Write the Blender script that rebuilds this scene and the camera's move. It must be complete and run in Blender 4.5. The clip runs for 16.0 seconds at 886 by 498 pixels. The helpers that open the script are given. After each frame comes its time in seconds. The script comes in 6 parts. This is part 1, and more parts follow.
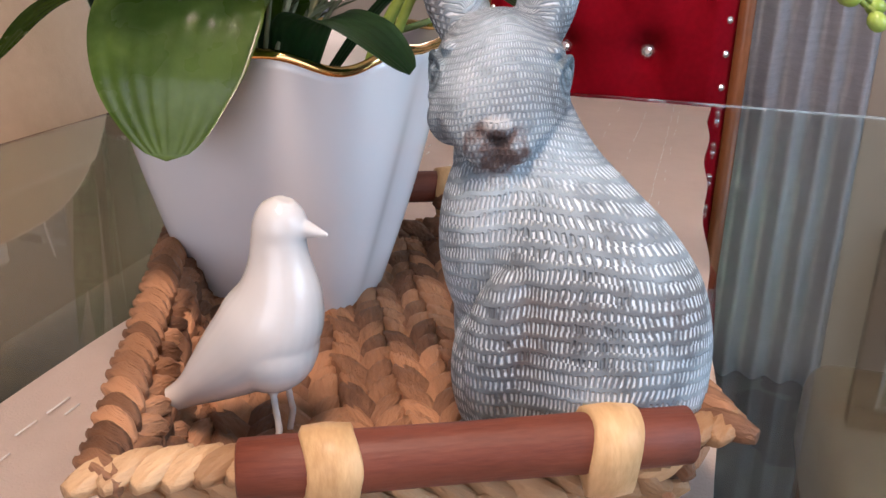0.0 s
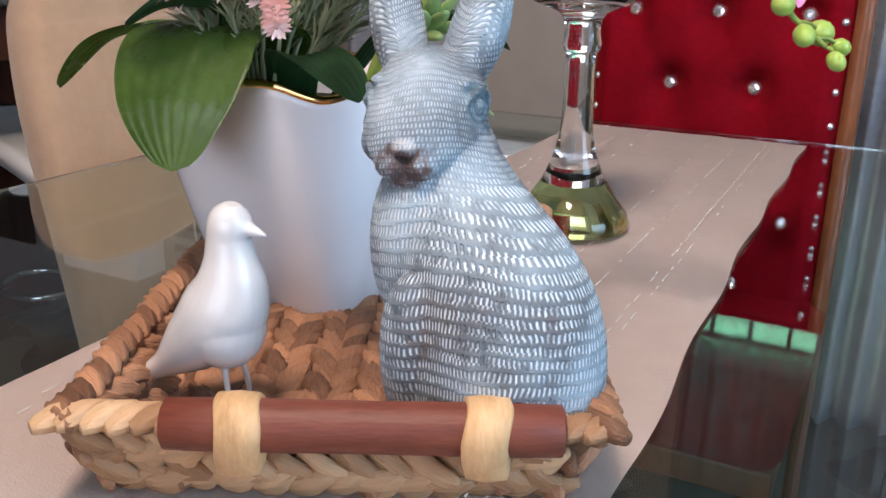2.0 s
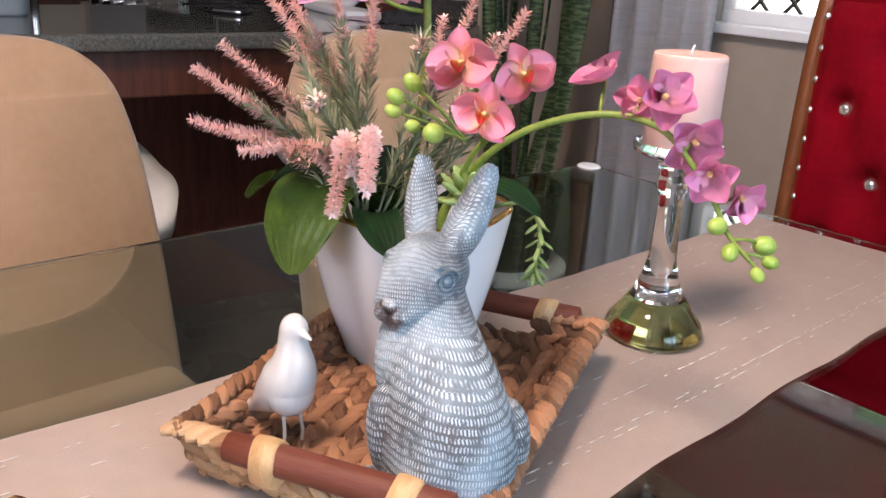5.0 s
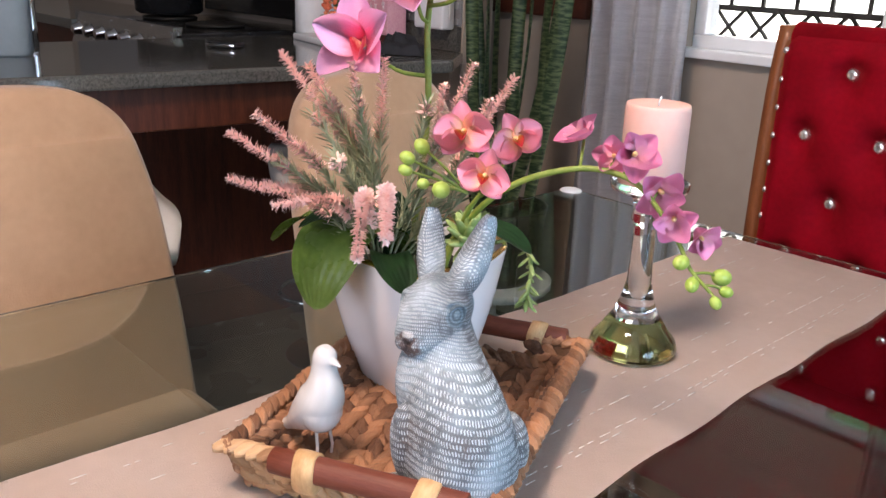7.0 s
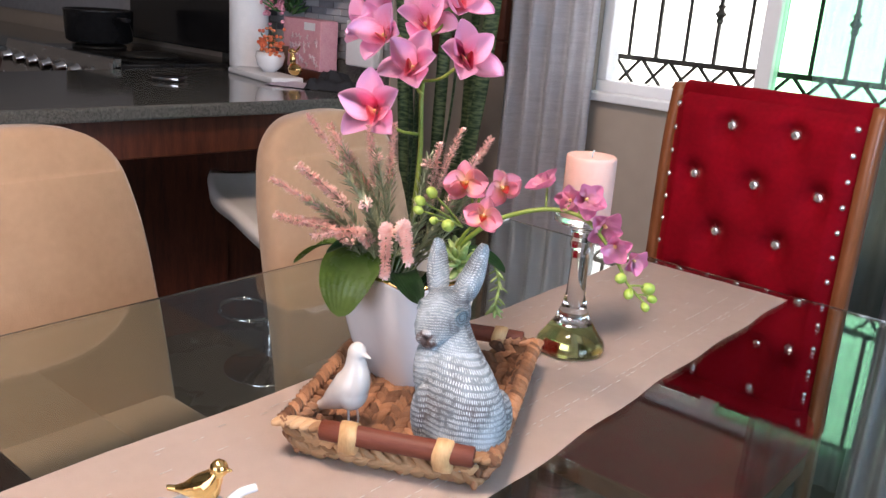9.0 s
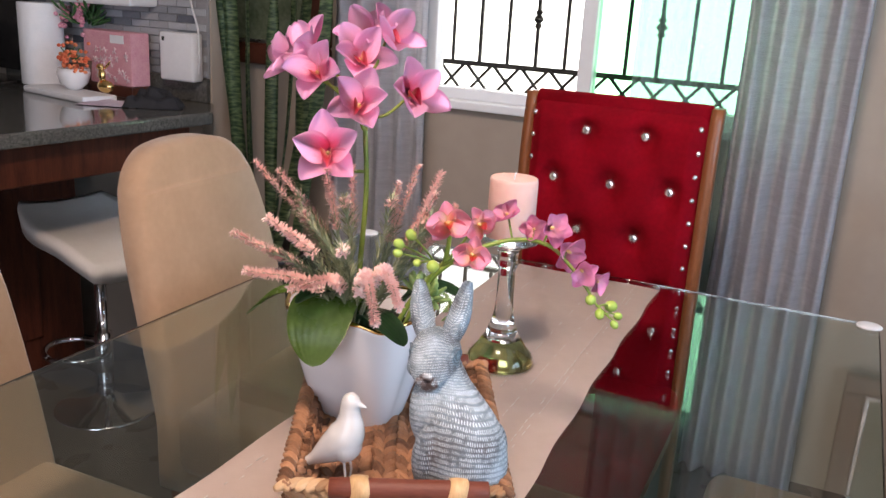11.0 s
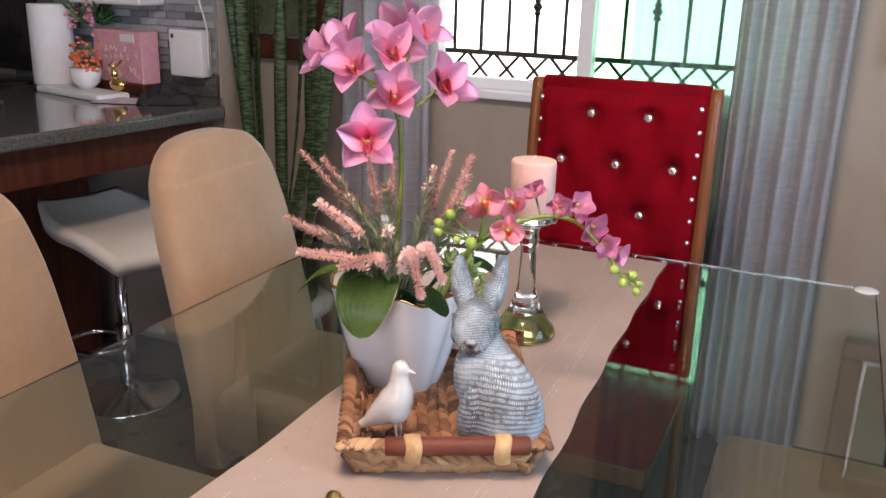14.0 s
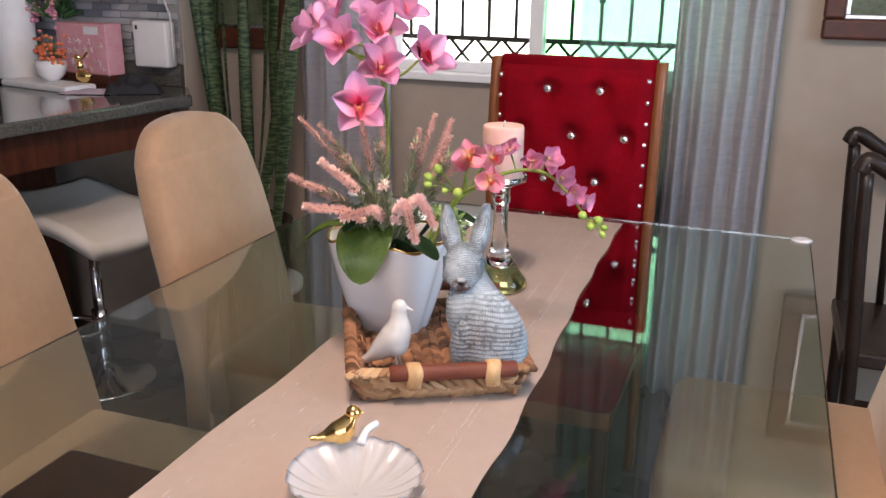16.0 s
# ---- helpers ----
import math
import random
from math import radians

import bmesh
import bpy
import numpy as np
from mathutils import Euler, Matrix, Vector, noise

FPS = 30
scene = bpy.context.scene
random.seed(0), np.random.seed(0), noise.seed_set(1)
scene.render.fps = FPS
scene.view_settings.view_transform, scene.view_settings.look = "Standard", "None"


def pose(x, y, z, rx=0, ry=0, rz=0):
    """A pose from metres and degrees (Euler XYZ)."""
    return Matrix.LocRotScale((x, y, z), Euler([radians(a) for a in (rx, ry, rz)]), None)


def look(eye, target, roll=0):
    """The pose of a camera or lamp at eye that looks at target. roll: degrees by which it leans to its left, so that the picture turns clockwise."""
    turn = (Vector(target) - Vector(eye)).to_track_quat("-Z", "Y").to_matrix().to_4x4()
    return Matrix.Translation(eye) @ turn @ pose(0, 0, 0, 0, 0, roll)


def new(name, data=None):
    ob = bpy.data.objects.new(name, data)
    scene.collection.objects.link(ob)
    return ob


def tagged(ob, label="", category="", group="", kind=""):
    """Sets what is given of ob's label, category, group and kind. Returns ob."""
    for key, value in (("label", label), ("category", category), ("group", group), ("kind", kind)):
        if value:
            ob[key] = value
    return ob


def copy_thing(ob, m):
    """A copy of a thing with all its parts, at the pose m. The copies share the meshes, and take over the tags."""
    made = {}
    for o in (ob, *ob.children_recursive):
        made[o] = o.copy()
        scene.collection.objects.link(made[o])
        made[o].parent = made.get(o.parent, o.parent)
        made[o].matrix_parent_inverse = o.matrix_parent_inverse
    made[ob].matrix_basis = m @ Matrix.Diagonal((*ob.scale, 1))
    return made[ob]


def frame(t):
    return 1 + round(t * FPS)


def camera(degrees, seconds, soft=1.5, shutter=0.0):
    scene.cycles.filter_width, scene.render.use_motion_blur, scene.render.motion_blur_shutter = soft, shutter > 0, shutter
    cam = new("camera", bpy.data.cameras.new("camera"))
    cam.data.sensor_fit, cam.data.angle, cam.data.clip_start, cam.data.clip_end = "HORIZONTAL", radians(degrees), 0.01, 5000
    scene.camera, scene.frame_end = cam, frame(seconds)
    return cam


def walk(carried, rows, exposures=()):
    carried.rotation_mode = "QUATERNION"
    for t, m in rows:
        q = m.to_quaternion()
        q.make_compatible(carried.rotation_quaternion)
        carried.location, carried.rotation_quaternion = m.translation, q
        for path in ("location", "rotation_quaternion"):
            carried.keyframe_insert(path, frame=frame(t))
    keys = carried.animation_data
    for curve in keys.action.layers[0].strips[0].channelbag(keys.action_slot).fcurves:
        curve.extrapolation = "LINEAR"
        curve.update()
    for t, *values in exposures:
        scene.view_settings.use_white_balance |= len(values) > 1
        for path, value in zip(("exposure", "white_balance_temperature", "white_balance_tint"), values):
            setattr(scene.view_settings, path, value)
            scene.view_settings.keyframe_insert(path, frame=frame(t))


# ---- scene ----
cam = camera(53.8, 16.0)
PATH = [
    (0, (0.151, -0.157, 0.984), (-0.397, 1.635, 0.285), 1.5),
    (0.5, (0.168, -0.182, 1.002), (-0.388, 1.616, 0.326), 1.5),
    (1, (0.202, -0.202, 1.003), (-0.461, 1.569, 0.354), 0.9),
    (1.5, (0.239, -0.196, 1.002), (-0.513, 1.542, 0.359), 0.7),
    (2, (0.263, -0.163, 0.992), (-0.632, 1.509, 0.356), 0.8),
    (2.5, (0.315, -0.133, 0.996), (-0.79, 1.398, 0.337), 1.4),
    (3, (0.374, -0.114, 1.028), (-0.907, 1.275, 0.375), 2.4),
    (3.5, (0.402, -0.123, 1.049), (-0.93, 1.22, 0.397), 2.5),
    (4, (0.441, -0.138, 1.075), (-0.93, 1.167, 0.428), 3.0),
    (4.5, (0.466, -0.15, 1.104), (-0.929, 1.127, 0.453), 2.9),
    (5, (0.489, -0.175, 1.137), (-0.921, 1.081, 0.48), 3.1),
    (5.2, (0.496, -0.189, 1.145), (-0.913, 1.071, 0.491), 3.0),
    (7.5, (0.568, -0.293, 1.211), (-0.825, 1.001, 0.591), 2.0),
    (8, (0.599, -0.362, 1.234), (-0.803, 0.939, 0.648), 2.3),
    (8.5, (0.627, -0.447, 1.249), (-0.758, 0.874, 0.668), 2.6),
    (9, (0.628, -0.494, 1.262), (-0.601, 0.975, 0.687), 4.1),
    (9.5, (0.581, -0.517, 1.264), (-0.632, 0.964, 0.687), 4.5),
    (10, (0.484, -0.552, 1.277), (-0.622, 1.015, 0.717), 3.5),
    (10.2, (0.464, -0.564, 1.286), (-0.541, 1.069, 0.716), 3.7),
    (12.3, (0.417, -0.674, 1.306), (-0.301, 1.104, 0.739), 3.2),
    (12.5, (0.415, -0.677, 1.306), (-0.305, 1.098, 0.729), 3.0),
    (13, (0.415, -0.672, 1.299), (-0.321, 1.096, 0.723), 2.8),
    (13.5, (0.41, -0.692, 1.308), (-0.35, 1.062, 0.72), 2.3),
    (14, (0.418, -0.714, 1.313), (-0.351, 1.035, 0.723), 1.8),
    (14.5, (0.421, -0.735, 1.311), (-0.32, 1.027, 0.722), 1.2),
    (15, (0.435, -0.78, 1.315), (-0.225, 1.014, 0.728), 0.4),
    (15.5, (0.446, -0.809, 1.294), (-0.218, 0.984, 0.705), 0.5),
    (16, (0.423, -0.865, 1.295), (-0.234, 0.926, 0.694), 0.8),
]
walk(cam, [(t, look(eye, target, roll)) for t, eye, target, roll in PATH],
     exposures=[(0.0, 0.14, 6350, 22), (1.5, 0.24, 6000, 20), (2.0, 0.22, 5800, 16), (3.0, 0.21, 6150, 22), (4.0, 0.23, 6250, 22), (5.0, 0.34, 6300, 22), (9.5, 0.31, 6300, 22), (12.5, 0.14, 6450, 22), (16.0, 0.12, 6450, 22)])

# ---- world and light ----
world = bpy.data.worlds.new("world")
scene.world = world
world.use_nodes = True
sky = world.node_tree.nodes.new("ShaderNodeTexSky")
sky.sky_type, sky.sun_disc = "NISHITA", False
sky.sun_elevation, sky.sun_rotation = radians(50), radians(20)
world.node_tree.links.new(sky.outputs[0], world.node_tree.nodes["Background"].inputs[0])
world.node_tree.nodes["Background"].inputs[1].default_value = 0.1


def area(name, place, target, w, h, power, colour):
    lamp = bpy.data.lights.new(name, "AREA")
    lamp.shape, lamp.size, lamp.size_y, lamp.energy, lamp.color = "RECTANGLE", w, h, power, colour
    ob = new(name, lamp)
    ob.matrix_world = look(place, target)
    return ob


# soft fill added from the south; no door or window is known there
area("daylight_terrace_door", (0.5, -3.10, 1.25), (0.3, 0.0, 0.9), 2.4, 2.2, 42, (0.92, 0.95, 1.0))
area("daylight_east_window", (2.42, 0.1, 1.5), (0.0, 0.3, 0.9), 1.3, 1.2, 36, (0.56, 0.82, 1.0))
# warm overhead fill, added on the assumption of a lamp above the table
area("ceiling_lamp_glow", (0.15, -0.45, 2.50), (0.1, 0.1, 0.8), 0.42, 0.42, 36, (1.0, 0.79, 0.60))

# ---- materials ----


def mat(name, c1, c2=None, rough=0.6, metal=0.0, scale=20.0, detail=4.0, bump=0.0, bump_scale=None, spec=None, sheen=0.0, coat=0.0,
        transmission=0.0, ior=1.45, emit=None, power=0.0, stretch=(1, 1, 1), rand=0.0, sub=0.0, vary_rough=0.08, fine=0.35):
    """A node material: two colours mixed by coarse and fine noise, gloss that varies, and a fine relief."""
    m = bpy.data.materials.new(name)
    m.use_nodes = True
    nt = m.node_tree
    b = nt.nodes["Principled BSDF"]
    L = nt.links.new
    co = nt.nodes.new("ShaderNodeTexCoord")
    mp = nt.nodes.new("ShaderNodeMapping")
    mp.inputs["Scale"].default_value = stretch
    L(co.outputs["Object"], mp.inputs[0])
    n1 = nt.nodes.new("ShaderNodeTexNoise")
    n1.inputs["Scale"].default_value, n1.inputs["Detail"].default_value = scale, detail
    L(mp.outputs[0], n1.inputs["Vector"])
    n2 = nt.nodes.new("ShaderNodeTexNoise")
    n2.inputs["Scale"].default_value, n2.inputs["Detail"].default_value = scale * 7.3, 3.0
    L(mp.outputs[0], n2.inputs["Vector"])
    mixf = nt.nodes.new("ShaderNodeMix")
    mixf.inputs[0].default_value = fine
    L(n1.outputs["Fac"], mixf.inputs[2])
    L(n2.outputs["Fac"], mixf.inputs[3])
    fac = mixf.outputs[0]
    if rand > 0:
        oi = nt.nodes.new("ShaderNodeObjectInfo")
        ge = nt.nodes.new("ShaderNodeNewGeometry")
        ad = nt.nodes.new("ShaderNodeMath")
        ad.operation = "ADD"
        L(oi.outputs["Random"], ad.inputs[0])
        L(ge.outputs["Random Per Island"], ad.inputs[1])
        fr = nt.nodes.new("ShaderNodeMath")
        fr.operation = "FRACT"
        L(ad.outputs[0], fr.inputs[0])
        mx = nt.nodes.new("ShaderNodeMix")
        mx.inputs[0].default_value = rand
        L(fac, mx.inputs[2])
        L(fr.outputs[0], mx.inputs[3])
        fac = mx.outputs[0]
    ramp = nt.nodes.new("ShaderNodeValToRGB")
    lo, hi = (0.32, 0.68) if rand == 0 else (0.2, 0.8)
    ramp.color_ramp.elements[0].position, ramp.color_ramp.elements[1].position = lo, hi
    ramp.color_ramp.elements[0].color = (*c1, 1)
    ramp.color_ramp.elements[1].color = (*(c2 or c1), 1)
    L(fac, ramp.inputs[0])
    L(ramp.outputs[0], b.inputs["Base Color"])
    rr = nt.nodes.new("ShaderNodeMapRange")
    rr.inputs["To Min"].default_value, rr.inputs["To Max"].default_value = max(0.0, rough - vary_rough), min(1.0, rough + vary_rough)
    L(n1.outputs["Fac"], rr.inputs["Value"])
    L(rr.outputs[0], b.inputs["Roughness"])
    b.inputs["Metallic"].default_value = metal
    b.inputs["IOR"].default_value = ior
    if spec is not None:
        b.inputs["Specular IOR Level"].default_value = spec
    b.inputs["Sheen Weight"].default_value = sheen
    b.inputs["Coat Weight"].default_value = coat
    b.inputs["Coat Roughness"].default_value = 0.12
    b.inputs["Transmission Weight"].default_value = transmission
    if sub > 0:
        b.inputs["Subsurface Weight"].default_value = sub
        b.inputs["Subsurface Radius"].default_value = (0.01, 0.005, 0.004)
    if emit:
        b.inputs["Emission Color"].default_value = (*emit, 1)
        b.inputs["Emission Strength"].default_value = power
    if bump > 0:
        n3 = nt.nodes.new("ShaderNodeTexNoise")
        n3.inputs["Scale"].default_value, n3.inputs["Detail"].default_value = bump_scale or scale * 4, 4.0
        L(mp.outputs[0], n3.inputs["Vector"])
        bp = nt.nodes.new("ShaderNodeBump")
        bp.inputs["Strength"].default_value, bp.inputs["Distance"].default_value = bump, 0.002
        L(n3.outputs["Fac"], bp.inputs["Height"])
        L(bp.outputs[0], b.inputs["Normal"])
    return m


WALL = mat("taupe_wall_paint", (0.355, 0.295, 0.24), (0.41, 0.345, 0.28), 0.85, scale=2.5, bump=0.12, bump_scale=180)
CEIL = mat("white_ceiling_paint", (0.74, 0.72, 0.68), (0.8, 0.78, 0.74), 0.9, scale=3, bump=0.08, bump_scale=90)
FLOOR = mat("grey_brown_floor_tile", (0.082, 0.072, 0.060), (0.13, 0.115, 0.096), 0.28, scale=4, bump=0.05, bump_scale=60)
GLASS = mat("table_glass", (0.66, 0.77, 0.73), rough=0.0, transmission=1.0, ior=1.5, vary_rough=0.0)
GLASS_EDGE = mat("green_glass_edge", (0.35, 0.62, 0.55), (0.5, 0.75, 0.68), 0.08, transmission=0.6, scale=12)
CLEAR = mat("clear_glass", (0.97, 0.98, 0.97), rough=0.0, transmission=1.0, ior=1.5, vary_rough=0.0)
OLIVE = mat("olive_glass", (0.62, 0.66, 0.26), rough=0.0, transmission=1.0, ior=1.5, vary_rough=0.0)
SUEDE = mat("beige_suede", (0.37, 0.232, 0.137), (0.44, 0.285, 0.175), 0.92, scale=9, bump=0.25, bump_scale=420, sheen=0.35)
VELVET = mat("red_velvet", (0.16, 0.0006, 0.005), (0.25, 0.0015, 0.009), 0.9, scale=16, bump=0.2, bump_scale=600, spec=0.12, sheen=0.2)
VELVET.node_tree.nodes["Principled BSDF"].inputs["Sheen Tint"].default_value = (1.0, 0.04, 0.06, 1)
DARKWOOD = mat("dark_mahogany", (0.040, 0.011, 0.006), (0.115, 0.033, 0.017), 0.42, scale=6, stretch=(1, 8, 1), bump=0.08)
CHAIRWOOD = mat("honey_brown_wood", (0.17, 0.058, 0.021), (0.28, 0.10, 0.038), 0.32, scale=10, stretch=(6, 6, 1), bump=0.06)
BLACKWOOD = mat("ebony_wood", (0.014, 0.009, 0.007), (0.035, 0.022, 0.016), 0.35, scale=10, bump=0.05)
REDWOOD = mat("red_brown_dowel", (0.105, 0.024, 0.012), (0.19, 0.05, 0.026), 0.55, scale=30, stretch=(0.6, 4, 4), bump=0.18, bump_scale=160)
CHROME = mat("chrome", (0.72, 0.72, 0.74), (0.8, 0.8, 0.82), 0.1, metal=1.0, scale=6, vary_rough=0.04)
GOLD = mat("polished_gold", (0.86, 0.56, 0.2), (0.92, 0.64, 0.27), 0.1, metal=1.0, scale=20, vary_rough=0.05)
CRYSTAL = mat("foil_backed_crystal", (0.88, 0.90, 0.94), (0.98, 0.98, 1.0), 0.10, metal=0.85, scale=60, vary_rough=0.05)
CERAMIC = mat("white_glazed_ceramic", (0.79, 0.79, 0.81), (0.84, 0.84, 0.85), 0.18, scale=5, coat=0.35, bump=0.02, bump_scale=40)
MILK = mat("pearl_white_ceramic", (0.56, 0.55, 0.535), (0.63, 0.615, 0.605), 0.20, scale=8, coat=0.3)
WAX = mat("pink_candle_wax", (0.80, 0.50, 0.44), (0.86, 0.58, 0.51), 0.5, scale=14, sub=0.25, bump=0.05, bump_scale=90)
STRAW = mat("dried_hyacinth_leaf", (0.085, 0.036, 0.018), (0.52, 0.26, 0.135), 0.60, scale=60, stretch=(1, 0.18, 1), bump=1.0, bump_scale=480, rand=0.48)
PALE_STRAW = mat("pale_hyacinth_leaf", (0.26, 0.135, 0.062), (0.68, 0.45, 0.25), 0.55, scale=55, stretch=(1, 0.2, 1), bump=0.8, bump_scale=450, rand=0.5)
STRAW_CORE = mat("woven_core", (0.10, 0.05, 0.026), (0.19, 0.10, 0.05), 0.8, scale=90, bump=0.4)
GRANITE = mat("speckled_granite", (0.018, 0.020, 0.020), (0.17, 0.17, 0.155), 0.08, scale=170, detail=2, fine=0.6, coat=0.3)
WHITE_PVC = mat("white_window_frame", (0.76, 0.77, 0.78), (0.82, 0.83, 0.84), 0.35, scale=6)
IRON = mat("black_wrought_iron", (0.012, 0.011, 0.01), (0.04, 0.036, 0.03), 0.5, metal=0.4, scale=40, bump=0.15)
CURTAIN = mat("silver_crinkle_curtain", (0.50, 0.50, 0.54), (0.64, 0.64, 0.68), 0.5, scale=14, stretch=(1, 1, 9), bump=0.8, bump_scale=38, sheen=0.3)
STOOL = mat("cream_stool_leather", (0.74, 0.70, 0.65), (0.80, 0.76, 0.71), 0.4, scale=18, bump=0.06, bump_scale=200)
STEEL = mat("brushed_steel", (0.45, 0.45, 0.46), (0.6, 0.6, 0.61), 0.25, metal=1.0, scale=12, stretch=(1, 12, 1))
BLACKGLOSS = mat("black_enamel", (0.008, 0.008, 0.009), (0.02, 0.02, 0.021), 0.12, scale=8)
WHITE_PLASTIC = mat("white_plastic", (0.72, 0.73, 0.75), (0.78, 0.79, 0.81), 0.4, scale=10)
PAPER = mat("white_paper_towel", (0.76, 0.78, 0.80), (0.83, 0.84, 0.86), 0.9, scale=30, bump=0.3, bump_scale=160)

# ---- mesh helpers ----


def part(name, bm, material, parent=None, label="", smooth=True):
    """Links a bmesh as one mesh object under a thing or a part."""
    me = bpy.data.meshes.new(name)
    bmesh.ops.recalc_face_normals(bm, faces=bm.faces)
    for f in bm.faces:
        f.smooth = smooth
    bm.to_mesh(me)
    bm.free()
    me.materials.append(material)
    ob = new(name, me)
    if parent:
        ob.parent = parent
    if label:
        ob["label"] = label
    return ob


def thing(name, m, label, category, group="", kind=""):
    ob = new(name)
    ob.matrix_basis = m
    ob.empty_display_size = 0.05
    return tagged(ob, label, category, group, kind)


def box(x0, x1, y0, y1, z0, z1, bevel=0.0, seg=2, bm=None):
    bm = bm or bmesh.new()
    r = bmesh.ops.create_cube(bm, size=1.0, matrix=Matrix.Translation(((x0 + x1) / 2, (y0 + y1) / 2, (z0 + z1) / 2)) @ Matrix.Diagonal((x1 - x0, y1 - y0, z1 - z0, 1)))
    if bevel > 0:
        es = list({e for v in r["verts"] for e in v.link_edges})
        bmesh.ops.bevel(bm, geom=es, offset=bevel, segments=seg, affect="EDGES", profile=0.5)
    return bm


def rings(sections, closed_caps=True, bm=None):
    """A skin over rings of the same number of points."""
    bm = bm or bmesh.new()
    rows = [[bm.verts.new(p) for p in s] for s in sections]
    n = len(rows[0])
    for a, b in zip(rows, rows[1:]):
        for i in range(n):
            bm.faces.new((a[i], a[(i + 1) % n], b[(i + 1) % n], b[i]))
    if closed_caps:
        bm.faces.new(rows[0][::-1])
        bm.faces.new(rows[-1])
    return bm


def lathe(profile, seg=40, cx=0.0, cy=0.0, caps=True, bm=None, a=1.0, b=1.0):
    secs = [[(cx + a * r * math.cos(2 * math.pi * i / seg), cy + b * r * math.sin(2 * math.pi * i / seg), z) for i in range(seg)] for r, z in profile]
    return rings(secs, caps, bm)


def curve_pts(pts, n=16):
    """A smooth line through points (Catmull-Rom)."""
    P = [Vector(p) for p in pts]
    if len(P) == 2:
        return [P[0].lerp(P[1], i / n) for i in range(n + 1)]
    P = [2 * P[0] - P[1]] + P + [2 * P[-1] - P[-2]]
    out = []
    per = max(2, n // (len(P) - 3))
    for k in range(1, len(P) - 2):
        for i in range(per):
            t = i / per
            a, b, c, d = P[k - 1], P[k], P[k + 1], P[k + 2]
            out.append(0.5 * ((2 * b) + (c - a) * t + (2 * a - 5 * b + 4 * c - d) * t * t + (3 * b - a - 3 * c + d) * t ** 3))
    out.append(P[-2])
    return out


def tube(pts, r, seg=8, r_end=None, bm=None):
    """A round tube along points; r tapers to r_end."""
    pts = [Vector(p) for p in pts]
    r_end = r if r_end is None else r_end
    secs = []
    side = None
    for i, p in enumerate(pts):
        d = (pts[min(i + 1, len(pts) - 1)] - pts[max(i - 1, 0)]).normalized()
        if side is None:
            side = d.orthogonal().normalized()
        side = (side - d * side.dot(d)).normalized()
        up = d.cross(side)
        rr = r + (r_end - r) * i / max(1, len(pts) - 1)
        secs.append([p + rr * (math.cos(2 * math.pi * k / seg) * side + math.sin(2 * math.pi * k / seg) * up) for k in range(seg)])
    return rings(secs, True, bm)


def ball(c, r, bm=None, u=14, v=10, turn=None):
    bm = bm or bmesh.new()
    m = Matrix.Translation(c) @ (turn or Matrix.Identity(4)) @ Matrix.Diagonal((*(r if isinstance(r, (tuple, list)) else (r, r, r)), 1))
    bmesh.ops.create_uvsphere(bm, u_segments=u, v_segments=v, radius=1.0, matrix=m)
    return bm


def aim(d, up=(0, 0, 1)):
    """A turn whose local z points along d."""
    return Vector(d).to_track_quat("Z", "Y").to_matrix().to_4x4()


def structure(name, bm, material, label, smooth=False):
    return tagged(part(name, bm, material, smooth=smooth), label, "", "", "structure")


# ---- the room ----
NY, SY, WX, EX, TOP = 1.86, -3.2, -4.6, 2.5, 2.6
structure("floor", box(WX - 0.2, EX + 0.2, SY - 0.2, NY + 0.2, -0.12, 0.0), FLOOR, "grey-brown polished floor tiles under the dining table")
structure("ceiling", box(WX - 0.2, EX + 0.2, SY - 0.2, NY + 0.2, TOP, TOP + 0.12), CEIL, "plain white painted ceiling over the room")
WL, WR, WB, WT = -0.80, 0.34, 0.985, 1.47
bm = box(WX - 0.2, WL, NY, NY + 0.14, 0, TOP)
box(WR, EX + 0.2, NY, NY + 0.14, 0, TOP, bm=bm)
box(WL, WR, NY, NY + 0.14, 0, WB, bm=bm)
box(WL, WR, NY, NY + 0.14, WT, TOP, bm=bm)
structure("wall_north", bm, WALL, "taupe painted wall with a barred window")
structure("wall_west", box(WX - 0.2, WX, SY, NY, 0, TOP), WALL, "taupe painted wall closing the kitchen")
bm = box(EX, EX + 0.14, SY, -0.6, 0, TOP)
box(EX, EX + 0.14, 0.8, NY, 0, TOP, bm=bm)
box(EX, EX + 0.14, -0.6, 0.8, 0, 0.85, bm=bm)
box(EX, EX + 0.14, -0.6, 0.8, 2.15, TOP, bm=bm)
structure("wall_east", bm, WALL, "taupe painted wall with a window opening")
# unseen wall; its opening is added to hold the fill lamp
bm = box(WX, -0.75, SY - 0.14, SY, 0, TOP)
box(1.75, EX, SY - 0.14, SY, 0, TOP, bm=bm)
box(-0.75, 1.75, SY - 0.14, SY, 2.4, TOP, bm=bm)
structure("wall_south", bm, WALL, "taupe painted wall with a wide opening added for the fill lamp")

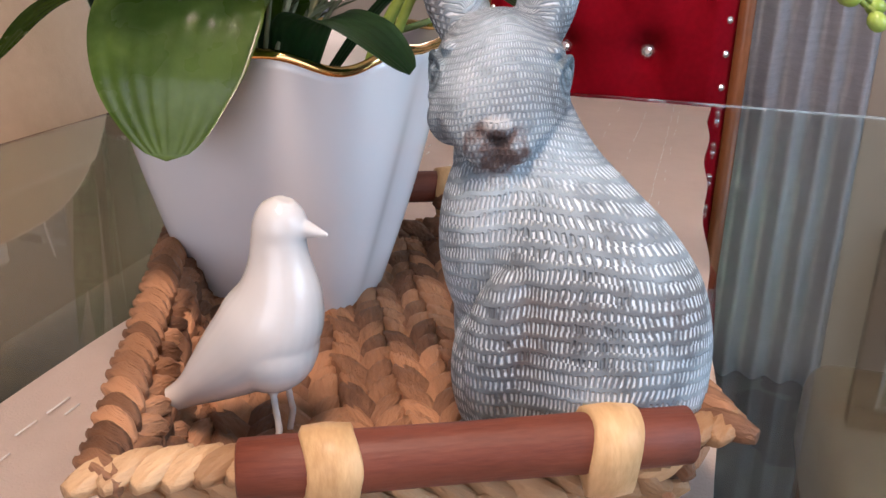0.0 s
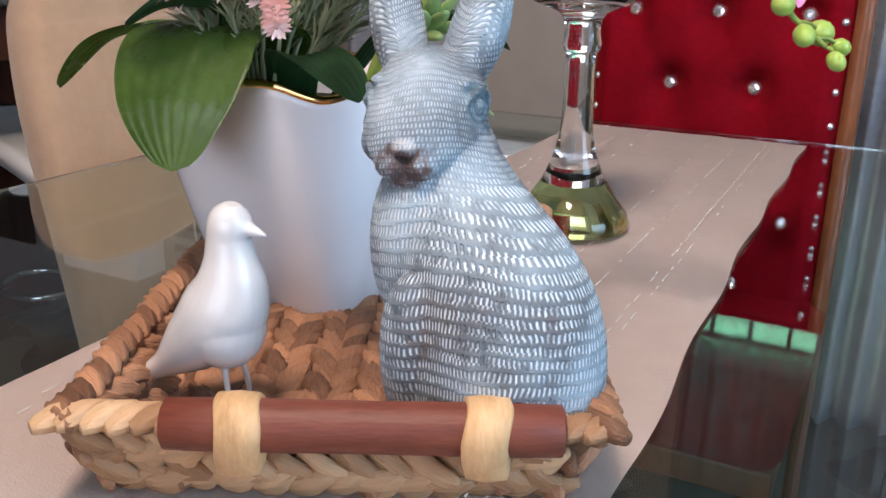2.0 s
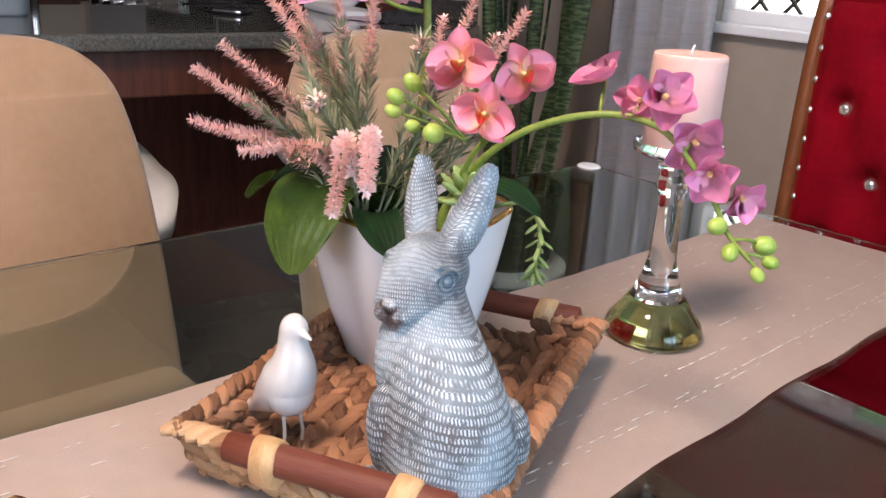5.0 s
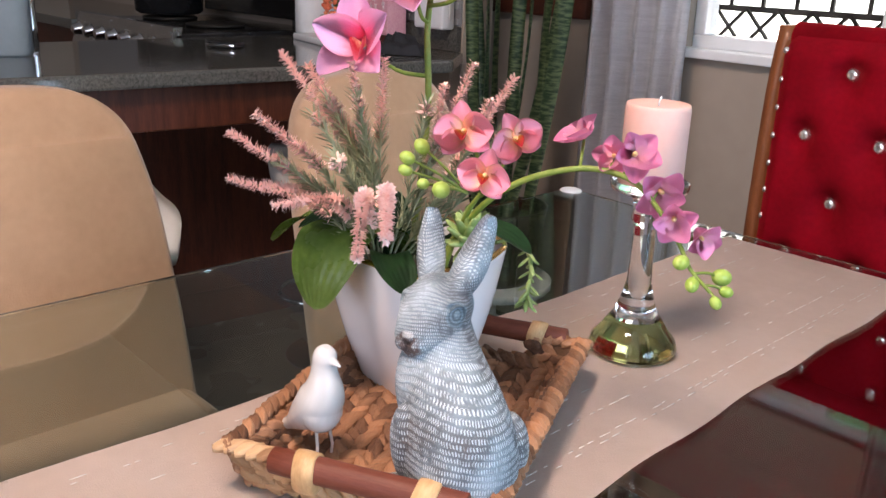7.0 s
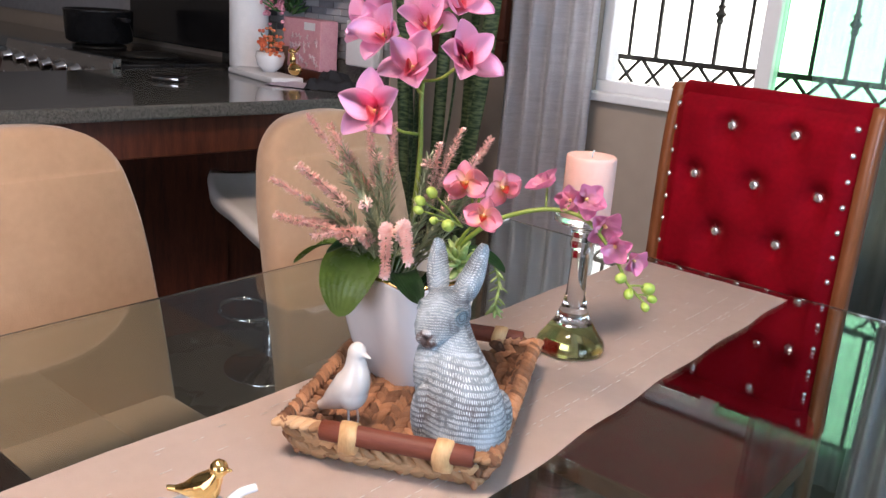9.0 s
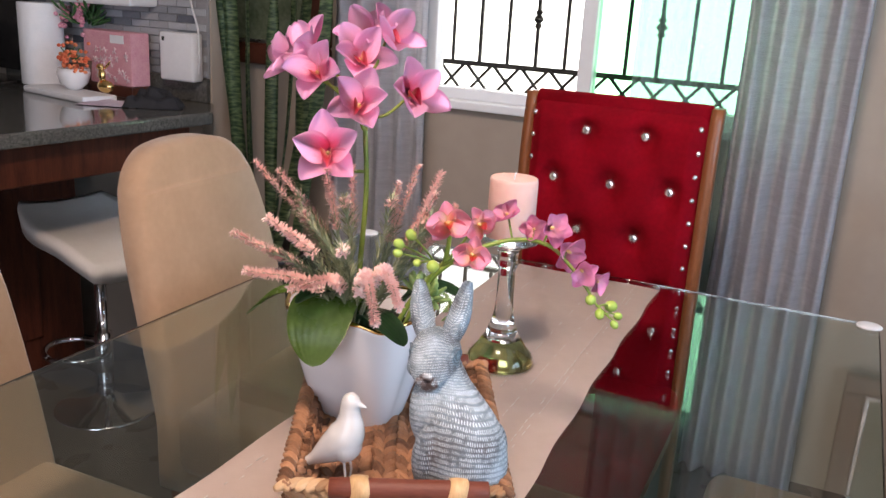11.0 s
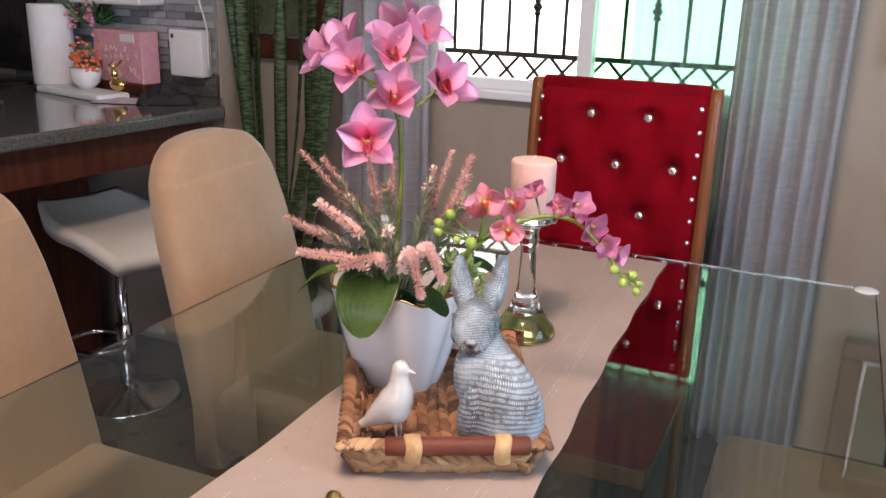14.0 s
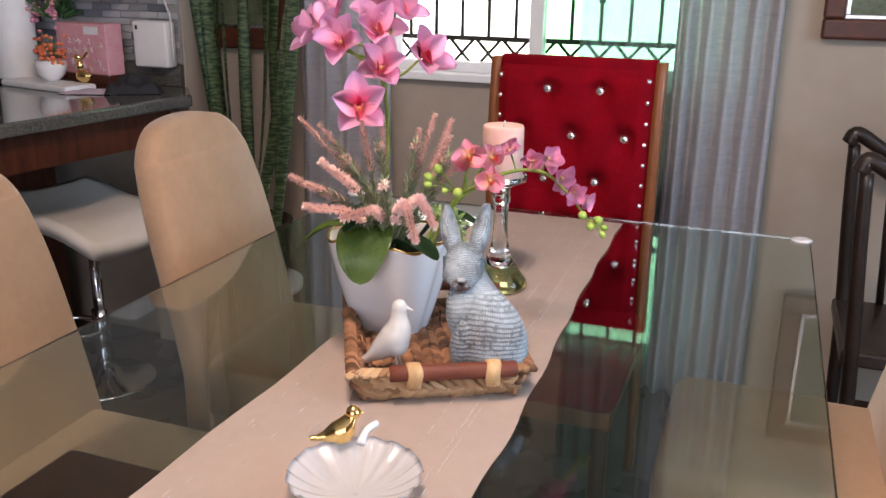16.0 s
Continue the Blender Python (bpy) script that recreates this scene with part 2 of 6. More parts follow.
# window in the north wall
win = thing("window_1", pose(0, 0, 0), "white sliding window with iron bars outside", "window", kind="structure")
bm = box(WL, WR, NY + 0.03, NY + 0.09, WB, WB + 0.035, 0.004)
box(WL, WR, NY + 0.03, NY + 0.09, WT - 0.035, WT, 0.004, bm=bm)
box(WL, WL + 0.035, NY + 0.03, NY + 0.09, WB + 0.035, WT - 0.035, 0.004, bm=bm)
box(WR - 0.035, WR, NY + 0.03, NY + 0.09, WB + 0.035, WT - 0.035, 0.004, bm=bm)
part("window_frame", bm, WHITE_PVC, win, smooth=False)
part("mullion", box(-0.305, -0.262, NY + 0.02, NY + 0.075, WB + 0.035, WT - 0.035, 0.004), WHITE_PVC, win, smooth=False)
part("window_sill", box(WL - 0.02, WR + 0.02, NY - 0.035, NY + 0.03, WB - 0.022, WB + 0.003, 0.004), WHITE_PVC, win, smooth=False)
PANE = mat("clear_pane", (0.97, 0.99, 0.96), rough=0.0, transmission=1.0, ior=1.02, vary_rough=0.0)
GREENPANE = mat("green_tinted_pane", (0.42, 0.90, 0.58), rough=0.0, transmission=1.0, ior=1.02, vary_rough=0.0)
p = part("pane", box(WL + 0.035, -0.305, NY + 0.055, NY + 0.06, WB + 0.035, WT - 0.035), PANE, win, smooth=False)
p.visible_shadow = False
p = part("pane", box(-0.262, WR - 0.035, NY + 0.04, NY + 0.045, WB + 0.035, WT - 0.035), GREENPANE, win, "green-tinted sliding pane", smooth=False)
p.visible_shadow = False

grille = thing("window_grille", pose(0, 0, 0), "black wrought-iron security bars with a diamond lattice", "window grille")
GY = NY + 0.115
for z, h in ((1.095, 0.011), (0.997, 0.008), (1.44, 0.011)):
    part("rail", box(WL - 0.02, WR + 0.02, GY - 0.006, GY + 0.006, z - h, z + h * 0.4, 0.001), IRON, grille, smooth=False)
k, x = 0, WL + 0.055
while x < WR:
    if k % 2 == 0:
        secs = []
        for i in range(64):
            z, a = 1.095 + 0.345 * i / 63, i * 0.8
            secs.append([(x + 0.0065 * math.cos(a + q * math.pi / 2), GY + 0.0065 * math.sin(a + q * math.pi / 2), z) for q in range(4)])
        bm = rings(secs)
        lab = "twisted iron bar"
    else:
        bm = box(x - 0.005, x + 0.005, GY - 0.005, GY + 0.005, 1.095, 1.44)
        lab = ""
        if k % 4 == 3:
            lathe([(0.004, 1.21), (0.012, 1.218), (0.008, 1.228), (0.017, 1.24), (0.008, 1.252), (0.012, 1.262), (0.004, 1.27)], 10, x, GY, bm=bm)
    part("bar", bm, IRON, grille, lab, smooth=False)
    for s in (-1, 1):
        part("lattice_strip", tube([(x - s * 0.046, GY + 0.004 * s, 0.995), (x + s * 0.046, GY + 0.004 * s, 1.095)], 0.0056, 4), IRON, grille, smooth=False)
    x += 0.0925
    k += 1
# outdoor brightness put into a self-glowing sheet, which also lights the room
BACK = bpy.data.materials.new("glowing_outdoors")
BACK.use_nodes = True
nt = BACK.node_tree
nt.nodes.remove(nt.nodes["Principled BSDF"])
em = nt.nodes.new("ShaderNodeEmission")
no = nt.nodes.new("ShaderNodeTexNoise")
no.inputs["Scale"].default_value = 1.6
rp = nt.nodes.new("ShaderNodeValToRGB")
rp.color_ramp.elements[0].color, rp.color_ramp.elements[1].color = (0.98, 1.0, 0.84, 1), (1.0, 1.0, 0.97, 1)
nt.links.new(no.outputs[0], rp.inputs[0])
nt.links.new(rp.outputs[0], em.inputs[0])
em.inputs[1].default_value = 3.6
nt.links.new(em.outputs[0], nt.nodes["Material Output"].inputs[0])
structure("backdrop", box(-5.0, 4.0, 4.2, 4.25, -0.5, 5.0), BACK, "glowing pale sheet standing in for the bright outdoors behind the window")
structure("ground", box(-60, 60, -60, 60, -0.4, -0.25), WALL, "pale dry ground outside the house")

# curtains


def curtain(name, x0, x1, y, z0, z1, folds, depth, material, label, cat):
    bm = bmesh.new()
    nx, nz = folds * 14, 60
    grid = []
    for j in range(nz + 1):
        v = j / nz
        row = []
        for i in range(nx + 1):
            u = i / nx
            ph = u * folds * 2 * math.pi + 0.7 * math.sin(3 * u + 2.2 * v) + 0.3 * math.sin(9 * u)
            w = depth * (0.75 + 0.25 * math.sin(5.1 * u + 1.3)) * (0.8 + 0.2 * v)
            gather = 1.0 - 0.07 * math.sin(math.pi * v)
            xx = (x0 + x1) / 2 + (x1 - x0) * (u - 0.5) * gather
            row.append(bm.verts.new((xx, y + w * math.sin(ph) + 0.004 * noise.noise(Vector((u * 14, v * 40, 3))), z0 + (z1 - z0) * v)))
        grid.append(row)
    for a, b in zip(grid, grid[1:]):
        for i in range(nx):
            bm.faces.new((a[i], a[i + 1], b[i + 1], b[i]))
    bmesh.ops.solidify(bm, geom=bm.faces[:], thickness=0.0015)
    return tagged(part(name, bm, material), label, cat)


curtain("curtain", -1.06, -0.705, 1.74, 0.03, 2.35, 5, 0.032, CURTAIN, "silver-grey crinkled fabric curtain gathered beside the window", "curtain")
curtain("curtain", 0.15, 0.45, 1.735, 0.03, 2.35, 5, 0.034, CURTAIN, "silver-grey crinkled fabric curtain hanging to the floor", "curtain")
SHEER = bpy.data.materials.new("grey_voile")
SHEER.use_nodes = True
nt = SHEER.node_tree
pb = nt.nodes["Principled BSDF"]
pb.inputs["Base Color"].default_value = (0.33, 0.42, 0.42, 1)
pb.inputs["Roughness"].default_value = 0.8
tr = nt.nodes.new("ShaderNodeBsdfTransparent")
tr.inputs[0].default_value = (0.75, 0.9, 0.86, 1)
mx = nt.nodes.new("ShaderNodeMixShader")
nw = nt.nodes.new("ShaderNodeTexNoise")
nw.inputs["Scale"].default_value = 300
mr = nt.nodes.new("ShaderNodeMapRange")
mr.inputs["To Min"].default_value, mr.inputs["To Max"].default_value = 0.25, 0.6
nt.links.new(nw.outputs[0], mr.inputs[0])
nt.links.new(mr.outputs[0], mx.inputs[0])
nt.links.new(tr.outputs[0], mx.inputs[1])
nt.links.new(pb.outputs[0], mx.inputs[2])
nt.links.new(mx.outputs[0], nt.nodes["Material Output"].inputs[0])
curtain("sheer_curtain", -0.14, 0.2, 1.80, 0.03, 2.35, 6, 0.02, SHEER, "thin grey-green voile curtain in front of the window", "sheer curtain")
part_rod = tagged(part("curtain_rod", tube([(-1.25, 1.765, 2.37), (0.65, 1.765, 2.37)], 0.012, 12), BLACKWOOD), "dark curtain rod above the window", "curtain rod")

# ---- dining table ----
table = thing("dining_table", pose(0, 0, 0), "glass-topped dining table on a dark wooden base", "dining table")
part("tabletop", box(-0.545, 0.545, -1.0, 1.1, 0.748, 0.76, 0.002, 1), GLASS, table, "clear greenish glass tabletop", smooth=False)
part("pedestal", box(-0.31, -0.17, -0.5, -0.15, 0.02, 0.742, 0.006), DARKWOOD, table, smooth=False)
part("pedestal", box(0.17, 0.31, -0.5, -0.15, 0.02, 0.742, 0.006), DARKWOOD, table, smooth=False)
part("foot_plate", box(-0.34, 0.34, -0.56, -0.09, 0.0, 0.02, 0.005), DARKWOOD, table, smooth=False)
for cx in (-0.527, 0.527):
    part("corner_guard", ball((cx, 1.083, 0.7605), (0.023, 0.021, 0.006)), WHITE_PLASTIC, table, "white rubber corner guard")

LINEN = mat("pink_beige_linen", (0.75, 0.605, 0.525), (0.83, 0.685, 0.605), 0.8, scale=7, bump=0.35, bump_scale=700, stretch=(1, 1, 1))
SPARKLE = mat("silver_thread", (0.86, 0.80, 0.74), (0.95, 0.92, 0.88), 0.3, scale=200)
runner = thing("table_runner", pose(0, 0, 0), "pink-beige linen table runner with silver stitched lines", "table runner")
bm = bmesh.new()
nx, ny, rows = 40, 220, []
for j in range(ny + 1):
    y = -0.96 + 2.02 * j / ny
    row = []
    for i in range(nx + 1):
        u = i / nx
        xl = -0.160 + 0.004 * math.sin(4.0 * y) + 0.002 * math.sin(23 * y)
        xr = 0.176 - 0.030 * max(0.0, y) + 0.003 * math.sin(6.0 * y + 1) + 0.002 * math.sin(31 * y)
        z = 0.7625 + 0.0012 * noise.noise(Vector((u * 3, y * 6, 0))) + 0.0006 * noise.noise(Vector((u * 14, y * 30, 4)))
        row.append(bm.verts.new((xl + (xr - xl) * u, y, z)))
    rows.append(row)
for a, b in zip(rows, rows[1:]):
    for i in range(nx):
        bm.faces.new((a[i], a[i + 1], b[i + 1], b[i]))
bmesh.ops.solidify(bm, geom=bm.faces[:], thickness=0.0012)
part("cloth", bm, LINEN, runner)
bm = bmesh.new()
rng = random.Random(4)
for x, keep in ((-0.128, 0.5), (-0.120, 0.35), (-0.085, 0.4), (-0.05, 0.3), (0.05, 0.4), (0.085, 0.62), (0.118, 0.8), (0.126, 0.5)):
    y = -0.9
    while y < 1.04:
        l = rng.uniform(0.004, 0.016)
        if rng.random() < keep:
            xx = x + rng.uniform(-0.0006, 0.0006) - 0.015 * max(0, y) * (x > 0)
            tube([(xx, y, 0.7643), (xx, y + l, 0.7643)], 0.00045, 4, bm=bm)
        y += l + rng.uniform(0.002, 0.012)
tagged(part("stitching", bm, SPARKLE, runner, "fine silver running stitches"), kind="stuff")

# ---- chairs ----


def dining_chair(m, label):
    """An upholstered chair that faces local +x; its seat's front is at x = 0.40."""
    ch = thing("dining_chair", m, label, "chair", "chairs round the table")
    part("seat", box(0.0, 0.43, -0.215, 0.215, 0.33, 0.47, 0.035, 4), SUEDE, ch)
    secs, n = [], 22
    prof = [(0.218, 0.30), (0.217, 0.47), (0.213, 0.65), (0.206, 0.78), (0.193, 0.86), (0.178, 0.91), (0.152, 0.945), (0.112, 0.970), (0.056, 0.981), (0.0, 0.984)]
    prof = [(q.x, q.y) for q in curve_pts([(w, z, 0.0) for w, z in prof], 36)]
    outline = [(w, z) for w, z in prof] + [(-w, z) for w, z in prof[-2::-1]]
    bm = bmesh.new()
    layers = []
    for off, inset in ((0.0, 0.012), (0.012, 0.0), (0.06, 0.0), (0.072, 0.012)):
        ring = []
        for w, z in outline:
            lean = -0.125 * max(0.0, (z - 0.42) / 0.56) ** 1.15
            ww = w - math.copysign(inset, w) if abs(w) > 0.02 else w
            ring.append(bm.verts.new((0.055 - off + lean, ww, z - (inset if z > 0.9 else 0))))
        layers.append(ring)
    for a, b in zip(layers, layers[1:]):
        for i in range(len(a)):
            bm.faces.new((a[i], a[(i + 1) % len(a)], b[(i + 1) % len(a)], b[i]))
    for ring in (layers[0], layers[-1]):
        k = len(ring)
        for i in range(k // 2):
            j = k - 1 - i
            if j - i > 2:
                bm.faces.new((ring[i], ring[i + 1], ring[j - 1], ring[j]))
            elif j - i == 2:
                bm.faces.new((ring[i], ring[i + 1], ring[j]))
    part("backrest", bm, SUEDE, ch)
    for x, y in ((0.03, -0.18), (0.03, 0.18), (0.395, -0.18), (0.395, 0.18)):
        part("leg", box(x - 0.022, x + 0.022, y - 0.022, y + 0.022, 0.0, 0.345, 0.004), CHAIRWOOD, ch, "brown wooden leg", smooth=False)
    return ch


dining_chair(pose(-0.715, 0.80, 0, 0, 0, 3), "beige suede dining chair tucked under the glass table")
dining_chair(pose(-0.780, 0.148, 0, 0, 0, 1), "beige suede dining chair with a tall rounded back")
dining_chair(pose(0.735, 0.735, 0, 0, 0, 180), "beige suede dining chair pushed in beside the dark wooden chair")


def red_chair():
    cx, fy = -0.022, 1.268
    ch = thing("head_chair", pose(cx, fy, 0), "red velvet head chair with crystal tufting and wooden sides", "chair")
    hw, z0, z1 = 0.192, 0.44, 1.085
    btn = []
    for r in range(5):
        z = 1.030 - 0.1125 * r
        for c in ((-0.065, 0.065) if r % 2 == 0 else (-0.13, 0.0, 0.13)):
            btn.append((c, z))
    bm = bmesh.new()
    nx, nz, front = 76, 120, []
    for j in range(nz + 1):
        z = z0 + (z1 - z0) * j / nz
        row = []
        for i in range(nx + 1):
            x = -hw + 2 * hw * i / nx
            d = 0.044
            for bx, bz in btn:
                q = math.hypot(x - bx, z - bz)
                d -= 0.026 * math.exp(-(q / 0.025) ** 2) + 0.013 * math.exp(-(math.hypot((x - bx) / 0.03, (z - bz + 0.012) / 0.05)) ** 2)
                if bz > 0.55:
                    for s in (-1, 1):
                        # soft folds that run from a button to its lower neighbours
                        ux, uz = s * 0.065, -0.1125
                        tt = ((x - bx) * ux + (z - bz) * uz) / (ux * ux + uz * uz)
                        if 0 < tt < 1:
                            far = abs((x - bx) * uz - (z - bz) * ux) / math.hypot(ux, uz)
                            d -= 0.0014 * math.exp(-(far / 0.010) ** 2) * math.sin(math.pi * tt) ** 0.4
            edge = min(hw - abs(x), z - z0 + 0.03)
            d *= min(1.0, max(0.0, edge / 0.03)) ** 0.5
            if z > z1 - 0.04:
                s = (z - (z1 - 0.04)) / 0.04
                d -= 0.035 * s * s
            row.append(bm.verts.new((x, -d, z)))
        front.append(row)
    for a, b in zip(front, front[1:]):
        for i in range(nx):
            bm.faces.new((a[i], a[i + 1], b[i + 1], b[i]))
    part("backrest", bm, VELVET, ch, "deep red tufted velvet")
    bm = box(-hw, hw, 0.004, 0.05, z0 - 0.04, z1 + 0.004, 0.012, 3)
    part("back_panel", bm, VELVET, ch)
    part("top_roll", tube([(-hw + 0.002, 0.028, z1 - 0.004), (hw - 0.002, 0.028, z1 - 0.004)], 0.026, 18), VELVET, ch)
    for s in (-1, 1):
        pts = [(s * (hw + 0.011), 0.03, 0.0), (s * (hw + 0.011), 0.02, 0.3), (s * (hw + 0.011), 0.004, 0.6), (s * (hw + 0.011), 0.006, 0.95), (s * (hw + 0.011), 0.024, 1.10)]
        secs = []
        for q in curve_pts(pts, 24):
            secs.append([(q.x - 0.011, q.y - 0.022, q.z), (q.x + 0.011, q.y - 0.022, q.z), (q.x + 0.013, q.y, q.z), (q.x + 0.011, q.y + 0.03, q.z), (q.x - 0.011, q.y + 0.03, q.z)])
        part("side_rail", rings(secs), CHAIRWOOD, ch, "honey-brown wooden side rail")
        for k in range(13):
            z = 1.06 - 0.05 * k
            part("stud", ball((s * (hw - 0.012), -0.026, z), 0.0064, u=8, v=6), CRYSTAL, ch, "small silver crystal stud")
    for bx, bz in btn:
        bm = bmesh.new()
        lathe([(0.0105, 0.0), (0.0115, 0.003), (0.008, 0.0075), (0.004, 0.0085)], 10, bm=bm)
        bmesh.ops.transform(bm, matrix=Matrix.Translation((bx, -0.009, bz)) @ pose(0, 0, 0, 90, 0, 0), verts=bm.verts)
        part("crystal_button", bm, CRYSTAL, ch, "faceted crystal button", smooth=False)
    part("seat", box(-0.215, 0.215, -0.42, 0.0, 0.37, 0.475, 0.035, 4), VELVET, ch)
    part("apron", box(-0.205, 0.205, -0.40, 0.0, 0.33, 0.375, 0.006), CHAIRWOOD, ch, smooth=False)
    for s in (-1, 1):
        part("leg", box(s * 0.18 - 0.02, s * 0.18 + 0.02, -0.395, -0.355, 0.0, 0.335, 0.005), DARKWOOD, ch, smooth=False)


red_chair()

# ---- woven tray ----
TRAY = pose(-0.004, 0.243, 0.7645, 0, 0, 27.5)
tray = thing("woven_tray", TRAY, "rectangular woven water-hyacinth tray with wooden handles on the runner", "tray")
FA, FB, RA, RB, TH = 0.098, 0.143, 0.114, 0.160, 0.044
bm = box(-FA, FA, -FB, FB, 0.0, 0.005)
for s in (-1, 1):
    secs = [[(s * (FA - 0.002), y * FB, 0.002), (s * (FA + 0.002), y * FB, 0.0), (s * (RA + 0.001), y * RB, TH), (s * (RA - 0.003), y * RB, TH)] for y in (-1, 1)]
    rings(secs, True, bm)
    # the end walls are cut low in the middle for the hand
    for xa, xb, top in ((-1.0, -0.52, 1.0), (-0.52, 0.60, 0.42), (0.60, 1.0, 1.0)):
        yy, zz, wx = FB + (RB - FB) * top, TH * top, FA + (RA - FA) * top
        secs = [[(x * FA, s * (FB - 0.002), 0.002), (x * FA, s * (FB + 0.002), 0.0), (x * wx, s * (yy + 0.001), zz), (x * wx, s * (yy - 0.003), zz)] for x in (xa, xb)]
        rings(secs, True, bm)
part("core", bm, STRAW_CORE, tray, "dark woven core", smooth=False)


def strand_mesh(name, length, width, thick, material, seed):
    """One plump dried leaf, tapering, with a crease; along local y."""
    r = random.Random(seed)
    bm = bmesh.new()
    secs = []
    for i in range(7):
        t = i / 6
        w = width * (0.22 + 0.78 * math.sin(math.pi * min(1, t * 0.86 + 0.10)) ** 0.7) * (1 - 0.35 * t)
        h = thick * (0.35 + 0.65 * math.sin(math.pi * (0.08 + 0.84 * t)))
        bend = 0.10 * length * math.sin(math.pi * t)
        sx = r.uniform(-0.06, 0.06) * width
        ring = []
        for k in range(14):
            a = 2 * math.pi * k / 14
            pucker = 1 + (0.10 * math.cos(5 * a + seed) + 0.06 * math.cos(3 * a + 2 * t)) * math.sin(math.pi * t)
            crease = 0.26 * h * math.exp(-((a - 1.45 - 0.25 * math.sin(3 * t + seed)) / 0.22) ** 2)
            ring.append((sx + w * 0.5 * pucker * math.cos(a), (t - 0.5) * length, bend * 0.7 + h * 0.5 * pucker * math.sin(a) - crease))
        secs.append(ring)
    rings(secs, True, bm)
    bmesh.ops.recalc_face_normals(bm, faces=bm.faces)
    for f in bm.faces:
        f.smooth = True
    me = bpy.data.meshes.new(name)
    bm.to_mesh(me)
    bm.free()
    me.materials.append(material)
    return me


rng = random.Random(11)
strands = []


def lay(kind, m):
    strands.append((kind, m))


def braid(at, along, out, width, length, pitch, kind, jitter=0.16):
    """A braid of leaves from at, along a way, its face towards out."""
    along, out = Vector(along).normalized(), Vector(out).normalized()
    across = along.cross(out)
    n = int(length / pitch)
    for i in range(n):
        for s in (-1, 1):
            c = Vector(at) + along * (i + 0.5 + 0.25 * s) * pitch + across * s * width * 0.25 + out * rng.uniform(0.001, 0.0028)
            d = (along + across * -s * (0.52 + rng.uniform(-jitter, jitter)) + out * (0.26 + rng.uniform(-0.05, 0.05))).normalized()
            u = (out - d * out.dot(d)).normalized()
            x = d.cross(u)
            sc = rng.uniform(0.80, 1.16)
            m = Matrix((x, d, u)).transposed().to_4x4()
            lay(kind, Matrix.Translation(c) @ m @ Matrix.Diagonal((sc * rng.uniform(0.85, 1.15), sc, sc, 1)))


for c in range(7):
    braid((-FA + 0.014 + c * 0.028, -FB, 0.006), (0, 1, 0), (0, 0, 1), 0.028, 2 * FB, 0.0150, "floor", 0.2)
for s in (-1, 1):
    for k, z in enumerate((0.012, 0.028)):
        f = z / TH
        a, b = FA + (RA - FA) * f, FB + (RB - FB) * f
        braid((s * a + s * 0.001, -b, z), (0, 1, 0), (s, 0, -0.35), 0.019, 2 * b, 0.0155, "wall")
        braid((s * a - s * 0.003, -b, z), (0, 1, 0), (-s, 0, 0.35), 0.017, 2 * b, 0.0155, "wall")
        braid((-a, s * b + s * 0.001, z), (1, 0, 0), (0, s, -0.35), 0.019, 2 * a, 0.0155, "pale" if s < 0 else "wall")
        braid((-a, s * b - s * 0.003, z), (1, 0, 0), (0, -s, 0.35), 0.017, 2 * a, 0.0155, "wall")
# leaves wound over the rim
corner = [(-RA, -RB), (RA, -RB), (RA, RB), (-RA, RB)]
for e in range(4):
    p0, p1 = Vector((*corner[e], TH - 0.003)), Vector((*corner[(e + 1) % 4], TH - 0.003))
    d = (p1 - p0).normalized()
    n = int((p1 - p0).length / 0.0100)
    for i in range(n + 1):
        c = p0.lerp(p1, i / n) + Vector((0, 0, rng.uniform(-0.001, 0.0015)))
        w = (d * 0.78 + Vector((-d.y, d.x, 0)) * 0.68 + Vector((0, 0, rng.uniform(-0.08, 0.08)))).normalized()
        u = (Vector((0, 0, 1)) - w * w.z).normalized()
        lay("rim_pale" if e == 0 else "rim", Matrix.Translation(c) @ Matrix((w.cross(u), w, u)).transposed().to_4x4())
STR = {
    "floor": strand_mesh("strand", 0.030, 0.0170, 0.0125, STRAW, 1),
    "wall": strand_mesh("strand", 0.025, 0.0145, 0.0095, STRAW, 2),
    "pale": strand_mesh("strand", 0.028, 0.0185, 0.0090, PALE_STRAW, 3),
    "rim": strand_mesh("strand", 0.025, 0.0125, 0.0120, STRAW, 4),
    "rim_pale": strand_mesh("strand", 0.025, 0.0135, 0.0120, PALE_STRAW, 5),
}
strands.sort(key=lambda s: s[1].translation.y - 3 * s[1].translation.z)
strands = [s for s in strands if not (abs(abs(s[1].translation.y) - RB) < 0.016 and s[1].translation.z > 0.021 and -0.055 < s[1].translation.x < 0.066)]
for kind, m in strands[:300]:
    o = new("strand", STR[kind])
    o.parent = tray
    o.matrix_basis = m
rest = {}
for kind, m in strands[300:]:
    me = STR[kind]
    v, f = rest.setdefault(me.materials[0].name, ([], []))
    k = len(v)
    v.extend((m @ q.co)[:] for q in me.vertices)
    f.extend([k + i for i in q.vertices] for q in me.polygons)
for name, (v, f) in rest.items():
    me = bpy.data.meshes.new("strands")
    me.from_pydata(v, [], f)
    me.shade_smooth()
    me.materials.append(bpy.data.materials[name])
    o = new("woven_rest", me)
    o.parent = tray
    tagged(o, "braided dried leaves", kind="stuff")
TIE = mat("pale_leaf_band", (0.46, 0.27, 0.115), (0.68, 0.45, 0.23), 0.45, scale=26, stretch=(3, 1, 1), bump=0.25, bump_scale=120)
